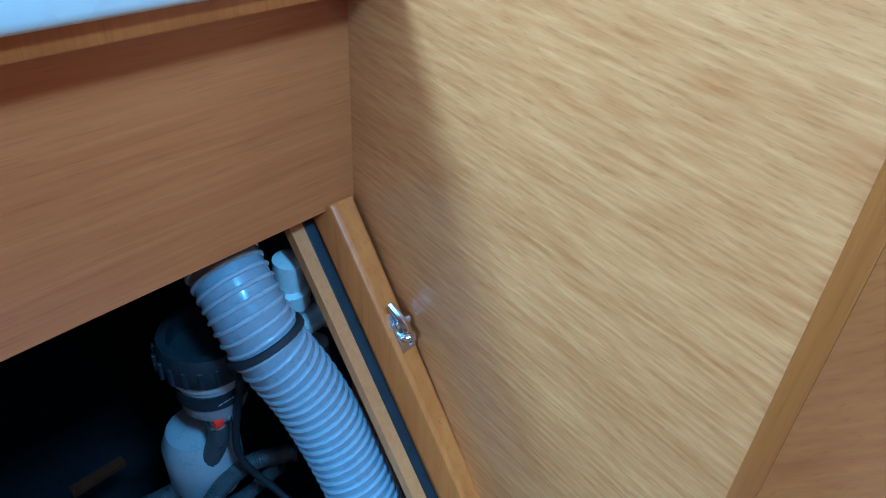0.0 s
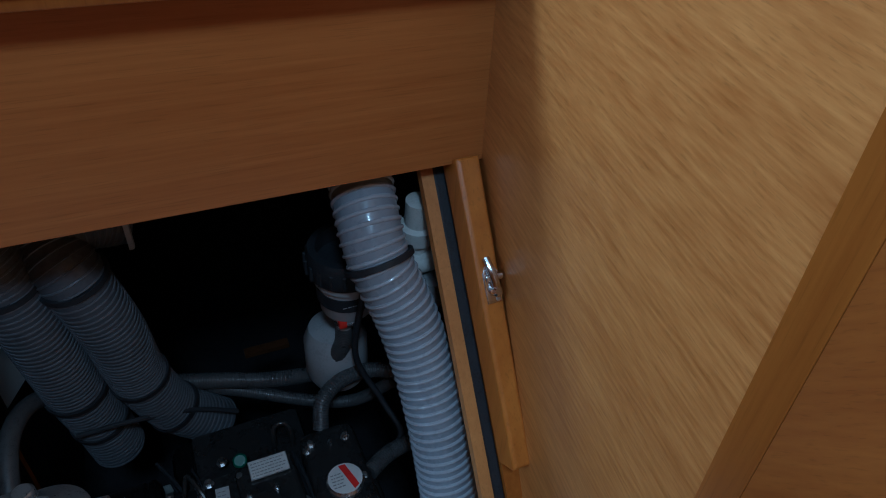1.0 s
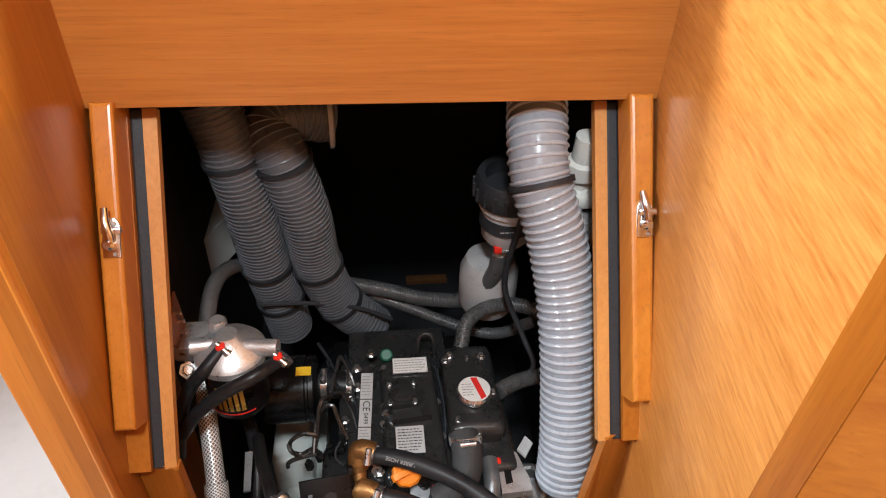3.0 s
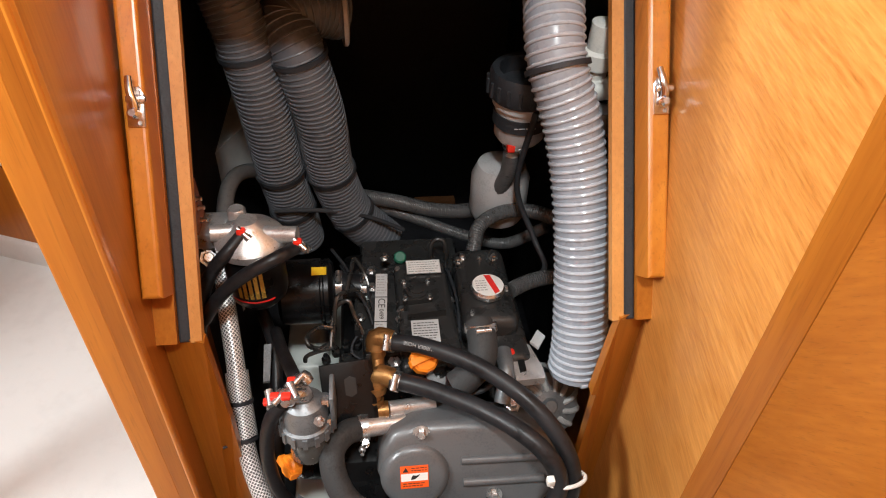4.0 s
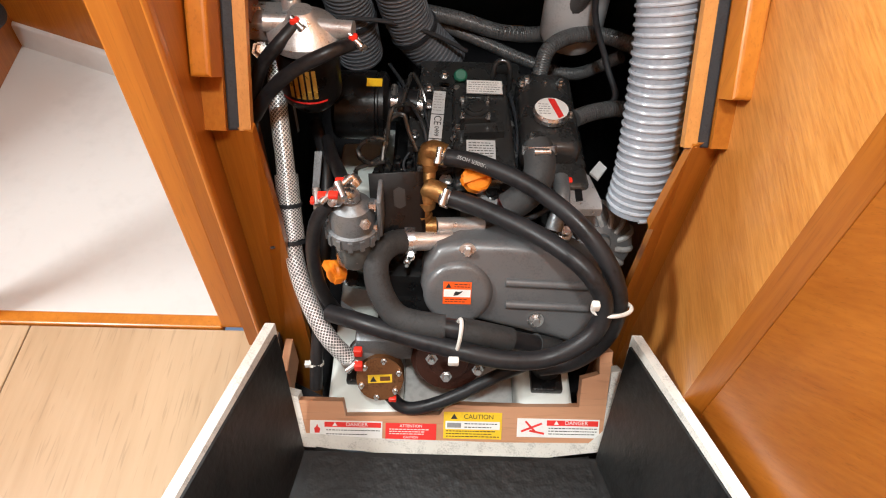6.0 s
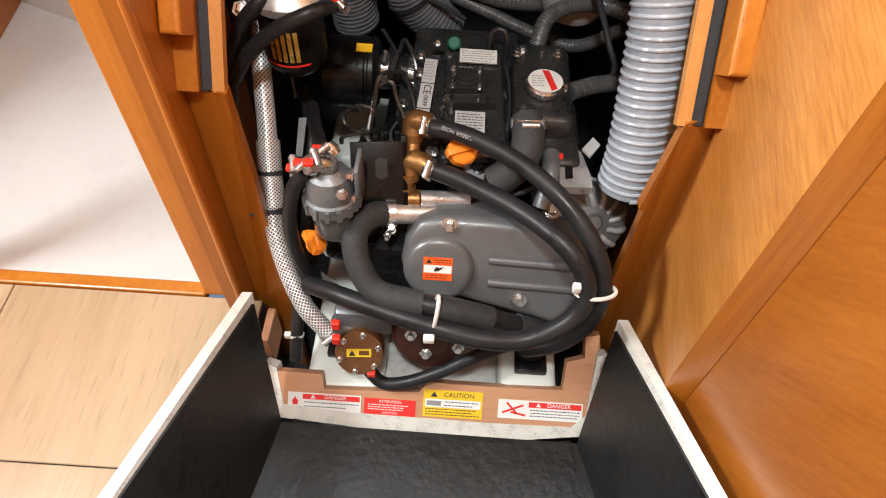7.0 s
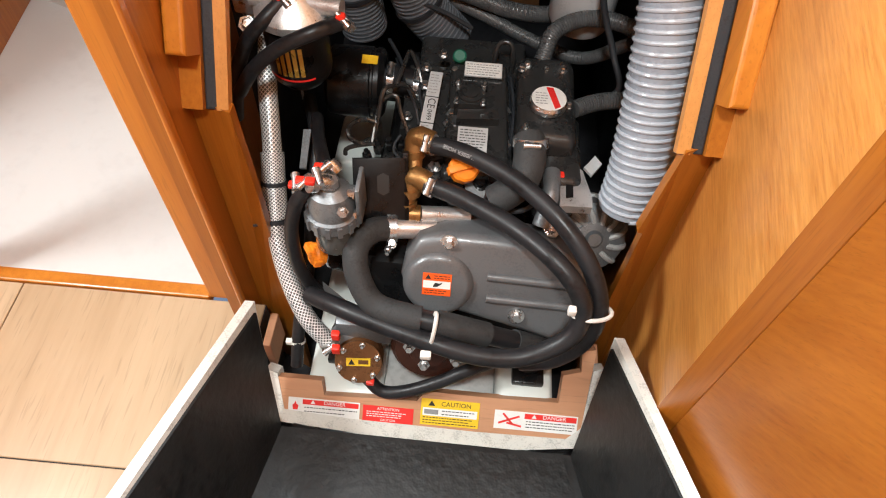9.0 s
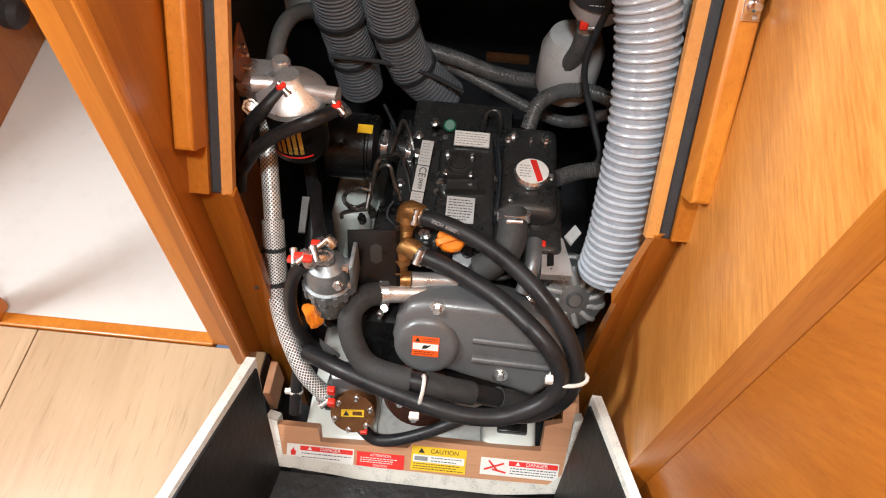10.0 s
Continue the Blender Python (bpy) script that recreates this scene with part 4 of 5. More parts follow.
for p in ((-0.147, -0.345, 0.038), (-0.147, -0.355, 0.014), (-0.099, -0.370, -0.060)):
    part("clip", box(p[0] - 0.006, p[0] + 0.006, p[1] - 0.006, p[1] + 0.004, p[2] - 0.004, p[2] + 0.012, 0.002), red_plastic, pump, "red screw cap")

H1 = [(-0.037, -0.155, 0.245), (0.014, -0.175, 0.254), (0.079, -0.210, 0.250), (0.128, -0.250, 0.241), (0.164, -0.285, 0.222), (0.190, -0.315, 0.191), (0.202, -0.335, 0.147), (0.194, -0.345, 0.085), (0.164, -0.345, 0.025), (0.121, -0.340, -0.005)]
H2 = [(-0.036, -0.195, 0.211), (0.019, -0.215, 0.208), (0.084, -0.255, 0.210), (0.131, -0.300, 0.215), (0.164, -0.330, 0.197), (0.178, -0.345, 0.160), (0.163, -0.365, 0.125), (0.113, -0.380, 0.098), (0.055, -0.385, 0.098), (-0.011, -0.375, 0.105), (-0.071, -0.355, 0.099), (-0.135, -0.330, 0.092), (-0.190, -0.300, 0.070)]
h1 = hose("rubber_hose", "black rubber coolant hose looping off the upper brass elbow", H1, 0.0120, rubber, 20, "coolant hoses")
h2 = hose("rubber_hose", "black rubber coolant hose looping off the lower brass elbow", H2, 0.0128, rubber, 20, "coolant hoses")
clamp(h1, (-0.034, -0.157, 0.247), Vector(H1[1]) - Vector(H1[0]), 0.0123, 0.011)
clamp(h2, (-0.028, -0.198, 0.210), Vector(H2[1]) - Vector(H2[0]), 0.0131, 0.011)
text_mesh("lettering", "RUBBER HOSE", 0.0072, frame_of(Vector(H1[1]).lerp(Vector(H1[0]), -0.06) + Vector((-0.012, -0.0074, 0.0099)), (-0.05, -0.6, 0.8)) @ Matrix.Rotation(radians(166), 4, "Z"), ink_grey, h1)
mid = (Vector(H1[6]) + Vector(H2[5])) / 2 + Vector((0, 0, 0.006))
t3 = thing("cable_tie", "white nylon cable tie holding two hoses", "cable tie", "white cable ties")
tm = frame_of(mid, (Vector(H1[7]) - Vector(H1[5])), (0, 0, 1))
part("band", sweep([tm @ Vector((0.026 * math.cos(a), 0.0150 * math.sin(a), 0)) for a in [2 * math.pi * k / 16 for k in range(17)]], 0.0028, 8, 0.004), white_plastic, t3)
part("head", box(-0.005, 0.005, -0.005, 0.005, -0.006, 0.006, 0.002), white_plastic, t3).matrix_basis = Matrix.Translation(Vector((0.156, -0.365, 0.202)))
FH = [(-0.075, -0.235, 0.159), (-0.103, -0.250, 0.169), (-0.120, -0.275, 0.164), (-0.115, -0.305, 0.138), (-0.090, -0.330, 0.112), (-0.042, -0.345, 0.115), (0.009, -0.350, 0.110), (0.071, -0.345, 0.082), (0.139, -0.330, 0.033), (0.191, -0.310, -0.018)]
fh = hose("sleeved_hose", "thick rubber hose in a matt foam sleeve", FH, 0.0140, rubber, 22)
part("sleeve", sweep([(-0.083, -0.238, 0.162), (-0.103, -0.250, 0.169), (-0.120, -0.275, 0.164), (-0.115, -0.305, 0.138), (-0.090, -0.330, 0.112), (-0.042, -0.345, 0.115), (-0.026, -0.347, 0.115)], 0.0172, 22), matt_rubber, fh, "grey-black foam sleeve")
part("sleeve", sweep([(-0.005, -0.349, 0.113), (0.032, -0.349, 0.101), (0.064, -0.346, 0.085)], 0.0172, 22), matt_rubber, fh, "grey-black foam sleeve")
part("sleeve", sweep([(0.103, -0.338, 0.059), (0.139, -0.330, 0.033), (0.185, -0.312, -0.014)], 0.0168, 22), matt_rubber, fh, "grey-black foam sleeve")
clamp(fh, (-0.077, -0.236, 0.161), (1, 0.1, 0), 0.0172, 0.014, screw_dir=(0, -0.9, -0.4))
part("outlet_pipe", sweep([(-0.075, -0.235, 0.159), (-0.019, -0.225, 0.152)], 0.0145, 18), alu, eng, "bare metal outlet pipe")
t4 = thing("cable_tie", "white nylon cable tie round the lower hoses", "cable tie", "white cable ties")
tc = Vector((-0.010, -0.362, 0.113))
tm = frame_of(tc, (1, 0.0, -0.12), (0, 0, 1))
part("band", sweep([tm @ Vector((0.018 * math.cos(a), 0.037 * math.sin(a), 0)) for a in [2 * math.pi * k / 16 for k in range(17)]], 0.0028, 8, 0.004), white_plastic, t4)
part("head", box(-0.007, 0.007, -0.005, 0.005, -0.005, 0.005, 0.002), white_plastic, t4).matrix_basis = Matrix.Translation(Vector((-0.015, -0.402, 0.122)))
hose("fuel_hose", "black fuel hose from the filter down the engine", [(-0.179, -0.258, 0.256), (-0.196, -0.265, 0.226), (-0.205, -0.275, 0.172), (-0.200, -0.285, 0.112), (-0.187, -0.280, 0.052), (-0.172, -0.270, 0.009)], 0.0095, rubber, 16, "fuel hoses")
hose("fuel_hose", "black fuel hose leading up behind the filter", [(-0.161, -0.225, 0.260), (-0.173, -0.190, 0.247), (-0.189, -0.140, 0.224), (-0.205, -0.080, 0.200)], 0.0092, rubber, 16, "fuel hoses")
hose("fuel_hose", "black fuel hose off the water separator", [(-0.227, -0.080, 0.390), (-0.245, -0.100, 0.378), (-0.270, -0.110, 0.351), (-0.289, -0.120, 0.304), (-0.301, -0.130, 0.238)], 0.0092, rubber, 16, "fuel hoses")
hose("fuel_hose", "black fuel hose off the water separator's outlet", [(-0.154, -0.090, 0.375), (-0.179, -0.120, 0.382), (-0.223, -0.130, 0.362), (-0.261, -0.130, 0.326), (-0.288, -0.130, 0.284)], 0.0092, rubber, 16, "fuel hoses")
hose("pump_hose", "black rubber hose from the pump under the pulley", [(-0.104, -0.365, -0.055), (-0.082, -0.375, -0.075), (-0.048, -0.375, -0.069), (0.001, -0.365, -0.048), (0.057, -0.345, -0.024), (0.104, -0.320, -0.031)], 0.0100, rubber, 16)
dh = hose("drain_hose", "black hose upright beside the bed", [(-0.222, -0.340, -0.087), (-0.221, -0.310, -0.048), (-0.218, -0.270, -0.013), (-0.212, -0.230, 0.020), (-0.210, -0.150, 0.110), (-0.213, -0.080, 0.157), (-0.237, 0.000, 0.162)], 0.010, rubber, 14)
t5 = thing("cable_tie", "white nylon cable tie on the drain hose", "cable tie", "white cable ties")
part("band", ring_tie((-0.222, -0.313, -0.055), (0, -0.5, -0.8), 0.0105, 0.004), white_plastic, t5)
part("head", box(-0.005, 0.005, -0.004, 0.004, -0.005, 0.005, 0.001), white_plastic, t5).matrix_basis = Matrix.Translation(Vector((-0.233, -0.318, -0.050)))
hose("water_hose", "grey reinforced water hose across the bay", [(0.178, 0.105, 0.415), (0.176, 0.118, 0.335), (0.148, 0.170, 0.234), (0.073, 0.210, 0.201), (-0.012, 0.230, 0.213), (-0.098, 0.260, 0.211)], 0.0135, grey_hose, 18, "water hoses", pitch=0.004, depth=0.0003)
hose("water_hose", "dark reinforced hose behind the engine", [(-0.056, 0.260, 0.188), (0.030, 0.220, 0.177), (0.124, 0.170, 0.168), (0.195, 0.140, 0.170), (0.254, 0.100, 0.237)], 0.0105, grey_hose, 16, "water hoses", pitch=0.004, depth=0.0004)
hose("water_hose", "dark reinforced hose arched over the tank", [(0.118, 0.060, 0.223), (0.132, 0.090, 0.254), (0.173, 0.110, 0.266), (0.223, 0.110, 0.267), (0.271, 0.080, 0.267)], 0.0125, grey_hose, 16, "water hoses", pitch=0.004, depth=0.0004)
hose("water_hose", "grey ribbed hose from the coolant tank", [(0.164, -0.040, 0.222), (0.198, -0.020, 0.220), (0.241, -0.010, 0.219), (0.289, 0.000, 0.200)], 0.0125, grey_hose, 16, "water hoses", pitch=0.004, depth=0.0005)
hose("cable", "black cable strung down beside the vent hose", [(0.196, 0.060, 0.488), (0.186, 0.080, 0.345), (0.217, 0.050, 0.259), (0.229, 0.000, 0.228), (0.175, -0.020, 0.220)], 0.005, seal_rubber, 10)
hose("cable", "thin black cable across the air ducts", [(-0.220, 0.160, 0.251), (-0.133, 0.165, 0.244), (-0.054, 0.180, 0.213), (0.007, 0.180, 0.181)], 0.004, seal_rubber, 8)

# ---- water separator on the bay's side ----
WS = Vector((-0.220, -0.063, 0.370))
ws = thing("fuel_separator", "bright cast fuel water separator with a black canister", "fuel filter")
part("head", lathe([(0.0, 0.034), (0.014, 0.034), (0.018, 0.026), (0.040, 0.014), (0.048, 0.004), (0.048, -0.006), (0.044, -0.010), (0, -0.010)], WS, (0, 0, 1), 36), alu, ws)
part("canister", lathe([(0.0, -0.125), (0.010, -0.125), (0.012, -0.112), (0.030, -0.108), (0.040, -0.095), (0.042, -0.085), (0.042, -0.014), (0.0, -0.0105)], WS, (0, 0, 1), 36), black_steel, ws, "black canister with gold and red print")
for a0, a1, z0, z1, mm in ((-2.1, -1.2, -0.075, -0.03, gold), (-2.5, -0.9, -0.083, -0.080, label_red)):
    bm = bmesh.new()
    n = 14
    vs = [[bm.verts.new(WS + Vector((0.0424 * math.cos(a0 + (a1 - a0) * k / n), 0.0424 * math.sin(a0 + (a1 - a0) * k / n), z))) for z in (z0, z1)] for k in range(n + 1)]
    for k, (a, b) in enumerate(zip(vs, vs[1:])):
        if mm is gold and k % 3 == 2:
            continue
        bm.faces.new((a[0], b[0], b[1], a[1]))
    part("print", bm, mm, ws, smooth=False)
part("knob", lathe([(0.013, 0), (0.013, 0.014), (0.010, 0.018), (0, 0.018)], WS + Vector((-0.018, 0.03, 0.014)), (0, 0, 1), 16), alu, ws)
part("port", sweep([WS + Vector((0.02, -0.005, 0.012)), WS + Vector((0.066, -0.012, 0.014))], 0.012, 14), alu, ws)
part("port", sweep([WS + Vector((-0.02, 0.0, 0.014)), WS + Vector((-0.05, -0.006, 0.018))], 0.012, 14), alu, ws)
part("mounting_arm", box(WS.x - 0.075, WS.x - 0.03, WS.y - 0.005, WS.y + 0.05, WS.z - 0.012, WS.z + 0.014, 0.005), alu, ws)
for p in ((-0.281, -0.050, 0.353), (-0.283, -0.020, 0.356), (-0.280, -0.070, 0.345)):
    hex_bolt(ws, p, (0.3, -0.6, 0.7), 0.008)
for p in ((-0.226, -0.079, 0.393), (-0.153, -0.090, 0.379)):
    part("clip", box(p[0] - 0.006, p[0] + 0.006, p[1] - 0.008, p[1] + 0.004, p[2] - 0.008, p[2] + 0.010, 0.003), red_plastic, ws, "red screw cap")
    clamp(ws, Vector(p) + Vector((0.004, 0.008, -0.008)), (0.6, 0.4, 0.5), 0.012, 0.01)
# copper plate on the bay's side and a wooden scrap behind
cp = thing("copper_plate", "drilled copper earthing plate on the bay's side", "plate")
cb = part("plate", sheet([(-0.285, -0.025, 0.449), (-0.285, -0.017, 0.376), (-0.285, -0.062, 0.377), (-0.285, -0.088, 0.421)], (1, 0, 0), -0.003, 0.0), copper, cp, smooth=False)
for p in ((-0.285, -0.046, 0.429), (-0.285, -0.043, 0.412), (-0.285, -0.046, 0.393)):
    hex_bolt(cp, p, (1, 0, 0), 0.003)
BE = Vector((0.092, 0.400, 0.078))
setting("bearer_edge", box(BE.x - 0.045, BE.x + 0.045, 0.40, 0.42, BE.z - 0.005, BE.z + 0.004), bronze, "dark wooden bearer behind the engine", "beam")

# ---- sea water strainer, bottle and valve ----
ST = Vector((0.188, 0.115, 0.455))
st = thing("water_strainer", "pale grey water strainer with a dark ribbed lid", "strainer")
part("bowl", lathe([(0.0, -0.045), (0.032, -0.045), (0.040, -0.034), (0.043, 0.02), (0.048, 0.022), (0.048, 0.034), (0, 0.034)], ST, (0, -0.05, 1), 32), grey_plastic, st)
lid = part("lid_ring", lathe([(0.052, 0.034), (0.055, 0.038), (0.055, 0.072), (0.052, 0.078), (0.042, 0.078), (0.042, 0.052), (0, 0.050)], ST, (0, -0.05, 1), 32), seal_rubber, st, "dark screw ring")
for k in range(20):
    a = 2 * math.pi * k / 20
    part("lug", box(-0.003, 0.003, 0.0545, 0.059, 0.038, 0.062, 0.001, 1), seal_rubber, lid, smooth=False).matrix_basis = Matrix.Translation(ST) @ Matrix.Rotation(a, 4, "Z")
part("band_label", lathe([(0.0425, -0.012), (0.0445, -0.012), (0.0445, 0.010), (0.0425, 0.010)], ST, (0, -0.05, 1), 32), seal_rubber, st, "dark band with pale marks")
text_bars(frame_of(ST + Vector((0, -0.0448, 0)), (0, -1, 0)), -0.02, 0.02, -0.008, 0.006, 1, label_silver, st, 0.0008, 23)
part("outlet", lathe([(0.012, 0), (0.012, 0.03), (0, 0.03)], ST + Vector((-0.01, -0.01, -0.068)), (0, 0, 1), 16), grey_plastic, st)
clamp(st, (0.178, 0.106, 0.406), (0, 0, 1), 0.0145, 0.01)
part("clip", box(-0.006, 0.006, -0.006, 0.006, -0.006, 0.006, 0.002), red_plastic, st, "red screw cap").matrix_basis = Matrix.Translation(Vector((0.170, 0.085, 0.412)))
BT = Vector((0.179, 0.170, 0.288))
bt = thing("expansion_bottle", "white plastic expansion bottle behind the hoses", "bottle")
part("body", lathe([(0.0, -0.07), (0.045, -0.07), (0.052, -0.055), (0.052, 0.015), (0.042, 0.04), (0.018, 0.05), (0, 0.05)], BT, (0, 0, 1), 32), grey_plastic, bt)
VL = Vector((0.269, 0.050, 0.587))
vl = thing("water_valve", "white plastic valve fittings behind the vent hose", "valve")
part("body", lathe([(0.0, -0.05), (0.018, -0.05), (0.018, -0.025), (0.024, -0.022), (0.024, 0.0), (0.018, 0.004), (0.018, 0.04), (0, 0.042)], VL, (0, -0.1, 1), 20), white_plastic, vl)
part("branch", lathe([(0.0, -0.03), (0.016, -0.03), (0.016, 0.03), (0.020, 0.03), (0.020, 0.045), (0, 0.045)], VL + Vector((0.0, -0.01, -0.055)), (1, 0, 0.1), 18), white_plastic, vl)
part("coupling", lathe([(0.0, -0.02), (0.018, -0.02), (0.018, 0.02), (0, 0.02)], VL + Vector((0.012, -0.02, -0.10)), (0, 0, 1), 18), grey_plastic, vl)

# ---- sill board with its labels ----
SILL = frame_of((0, -0.374, -0.087), (0, -0.7071, 0.7071))
sill = thing("sill_board", "bare plywood sill board carrying warning labels", "sill")
so = [(-0.246, 0.012), (-0.177, 0.012), (-0.172, -0.012), (-0.027, -0.007), (-0.015, 0.010), (0.080, 0.009), (0.191, 0.011), (0.193, 0.056), (0.220, 0.064), (0.218, 0.097), (0.239, 0.101), (0.230, -0.029), (0.210, -0.047), (0.068, -0.050), (-0.132, -0.048), (-0.233, -0.041)]
part("board", prism(so, -0.018, 0.0, SILL), sill_wood, sill, smooth=False)
part("lip", prism([(-0.265, 0.023), (-0.246, 0.018), (-0.233, -0.040), (-0.132, -0.046), (0.068, -0.049), (0.209, -0.047), (0.230, -0.027), (0.238, 0.068), (0.255, 0.071), (0.244, -0.014), (0.226, -0.061), (0.150, -0.071), (0.087, -0.077), (0.02, -0.080), (-0.05, -0.077), (-0.149, -0.067), (-0.250, -0.061)], -0.03, 0.001, SILL), rim_white, sill, "chipped grey-white gelcoat lip", smooth=False)


def sticker(name, corners, base, label):
    u0, v1 = corners[0]
    u1, v0 = corners[1]
    return part(name, prism(rect(u0, u1, v0, v1), 0.0, 0.0008, SILL), base, sill, label, smooth=False), u0, u1, v0, v1


def flame(m, u, v, s, material, parent):
    part("pictogram", prism([(u - s * 0.5, v - s), (u + s * 0.5, v - s), (u + s * 0.65, v), (u + s * 0.2, v + s * 0.3), (u, v + s), (u - s * 0.3, v + s * 0.3), (u - s * 0.65, v)], 0.0009, 0.0011, m), material, parent, smooth=False)


for side in (0, 1):
    c = (((-0.227, -0.019), (-0.115, -0.047)), ((0.095, -0.009), (0.224, -0.039)))[side]
    lb, u0, u1, v0, v1 = sticker("danger_label", c, label_white, "white and red danger label")
    w, hgt = u1 - u0, v1 - v0
    split = u0 + w * (0.2 if side == 0 else 0.36)
    part("heading", prism(rect(split, u1 - 0.002, v1 - hgt * 0.36, v1 - 0.002), 0.0009, 0.0011, SILL), label_red, lb, smooth=False)
    text_mesh("lettering", "DANGER", hgt * 0.30, at_uv(SILL, split + (u1 - split) * 0.56, v1 - hgt * 0.2, 0.0013), label_white, lb)
    tx = split + (u1 - split) * 0.18
    part("triangle", prism([(tx - 0.004, v1 - hgt * 0.3), (tx + 0.004, v1 - hgt * 0.3), (tx, v1 - hgt * 0.08)], 0.0012, 0.0014, SILL), label_white, lb, smooth=False)
    text_bars(SILL, split + 0.003, u1 - 0.004, v0 + hgt * 0.12, v1 - hgt * 0.42, 2 + side, ink, lb, 0.0009, 31 + side)
    if side == 0:
        flame(SILL, u0 + w * 0.1, v0 + hgt * 0.55, hgt * 0.26, label_red, lb)
    else:
        for q0, q1 in (((0.05, 0.3), (0.3, 0.75)), ((0.1, 0.85), (0.22, 0.3)), ((0.15, 0.35), (0.33, 0.2))):
            a, b = Vector((u0 + w * q0[0], v0 + hgt * q0[1])), Vector((u0 + w * q1[0], v0 + hgt * q1[1]))
            nn = Vector((-(b - a).y, (b - a).x)).normalized() * 0.0016
            part("pictogram", prism([tuple(a + nn), tuple(a - nn), tuple(b - nn), tuple(b + nn)], 0.0009, 0.0011, SILL), label_red, lb, smooth=False)
lb, u0, u1, v0, v1 = sticker("attention_label", ((-0.110, -0.021), (-0.031, -0.047)), label_red, "red attention label with white print")
text_mesh("lettering", "ATTENTION", (v1 - v0) * 0.24, at_uv(SILL, (u0 + u1) / 2, v1 - (v1 - v0) * 0.16, 0.001), label_white, lb)
text_bars(SILL, u0 + 0.006, u1 - 0.006, v0 + (v1 - v0) * 0.28, v1 - (v1 - v0) * 0.3, 3, label_white, lb, 0.0009, 41)
text_mesh("lettering", "CAUTION", (v1 - v0) * 0.2, at_uv(SILL, (u0 + u1) / 2, v0 + (v1 - v0) * 0.14, 0.001), label_white, lb)
lb, u0, u1, v0, v1 = sticker("caution_label", ((-0.020, -0.001), (0.071, -0.044)), label_yellow, "yellow caution label with white field")
hgt, w = v1 - v0, u1 - u0
part("field", prism(rect(u0 + 0.003, u1 - 0.003, v0 + hgt * 0.36, v0 + hgt * 0.66), 0.0009, 0.0011, SILL), label_white, lb, smooth=False)
text_mesh("lettering", "CAUTION", hgt * 0.24, at_uv(SILL, u0 + w * 0.6, v1 - hgt * 0.17, 0.001), ink, lb)
part("triangle", prism([(u0 + w * 0.12, v1 - hgt * 0.26), (u0 + w * 0.24, v1 - hgt * 0.26), (u0 + w * 0.18, v1 - hgt * 0.06)], 0.0009, 0.0011, SILL), ink, lb, smooth=False)
part("pictogram", prism(rect(u0 + w * 0.06, u0 + w * 0.3, v0 + hgt * 0.42, v0 + hgt * 0.6), 0.0012, 0.0013, SILL), ink_grey, lb, smooth=False)
text_bars(SILL, u0 + w * 0.36, u1 - 0.006, v0 + hgt * 0.38, v0 + hgt * 0.64, 2, ink, lb, 0.0012, 43)
text_bars(SILL, u0 + 0.004, u1 - 0.004, v0 + hgt * 0.04, v0 + hgt * 0.34, 3, ink, lb, 0.0009, 47)

# ---- open engine cover ----
cov = thing("engine_cover", "open white engine cover lined with black foam, lying before the opening", "cover")


def quad_slab(pts, n, t0, t1):
    """A sheet with thickness from corner places, offset along n."""
    nn = Vector(n).normalized()
    bm = bmesh.new()
    lo = [bm.verts.new(Vector(p) + nn * t0) for p in pts]
    hi = [bm.verts.new(Vector(p) + nn * t1) for p in pts]
    k = len(pts)
    bm.faces.new(lo[::-1])
    bm.faces.new(hi)
    for i in range(k):
        bm.faces.new((lo[i], lo[(i + 1) % k], hi[(i + 1) % k], hi[i]))
    return bm


def crumpled(c, nu, nv):
    """A soft cloth between four corners, with low folds that run across it."""
    rnd = random.Random(5)
    folds = [(rnd.uniform(25, 90), rnd.uniform(-40, 40), rnd.uniform(0, 6.3), rnd.uniform(0.00005, 0.0002)) for _ in range(9)]
    bm = bmesh.new()
    q = [Vector(p) for p in c]
    grid = []
    for j in range(nv + 1):
        row = []
        for i in range(nu + 1):
            u, v = i / nu, j / nv
            p = q[0].lerp(q[1], u).lerp(q[3].lerp(q[2], u), v)
            h = sum(a * math.sin(f * p.y + g * p.x + ph) for f, g, ph, a in folds)
            row.append(bm.verts.new(p + Vector((0, 0, 0.003 + h))))
        grid.append(row)
    for j in range(nv):
        for i in range(nu):
            bm.faces.new((grid[j][i], grid[j][i + 1], grid[j + 1][i + 1], grid[j + 1][i]))
    edge = [grid[0][i] for i in range(nu + 1)] + [grid[j][nu] for j in range(1, nv + 1)] + [grid[nv][i] for i in range(nu - 1, -1, -1)] + [grid[j][0] for j in range(nv - 1, 0, -1)]
    low = [bm.verts.new((v.co.x, v.co.y, v.co.z - 0.0028)) for v in edge]
    for k in range(len(edge)):
        n = (k + 1) % len(edge)
        bm.faces.new((edge[k], low[k], low[n], edge[n]))
    return bm


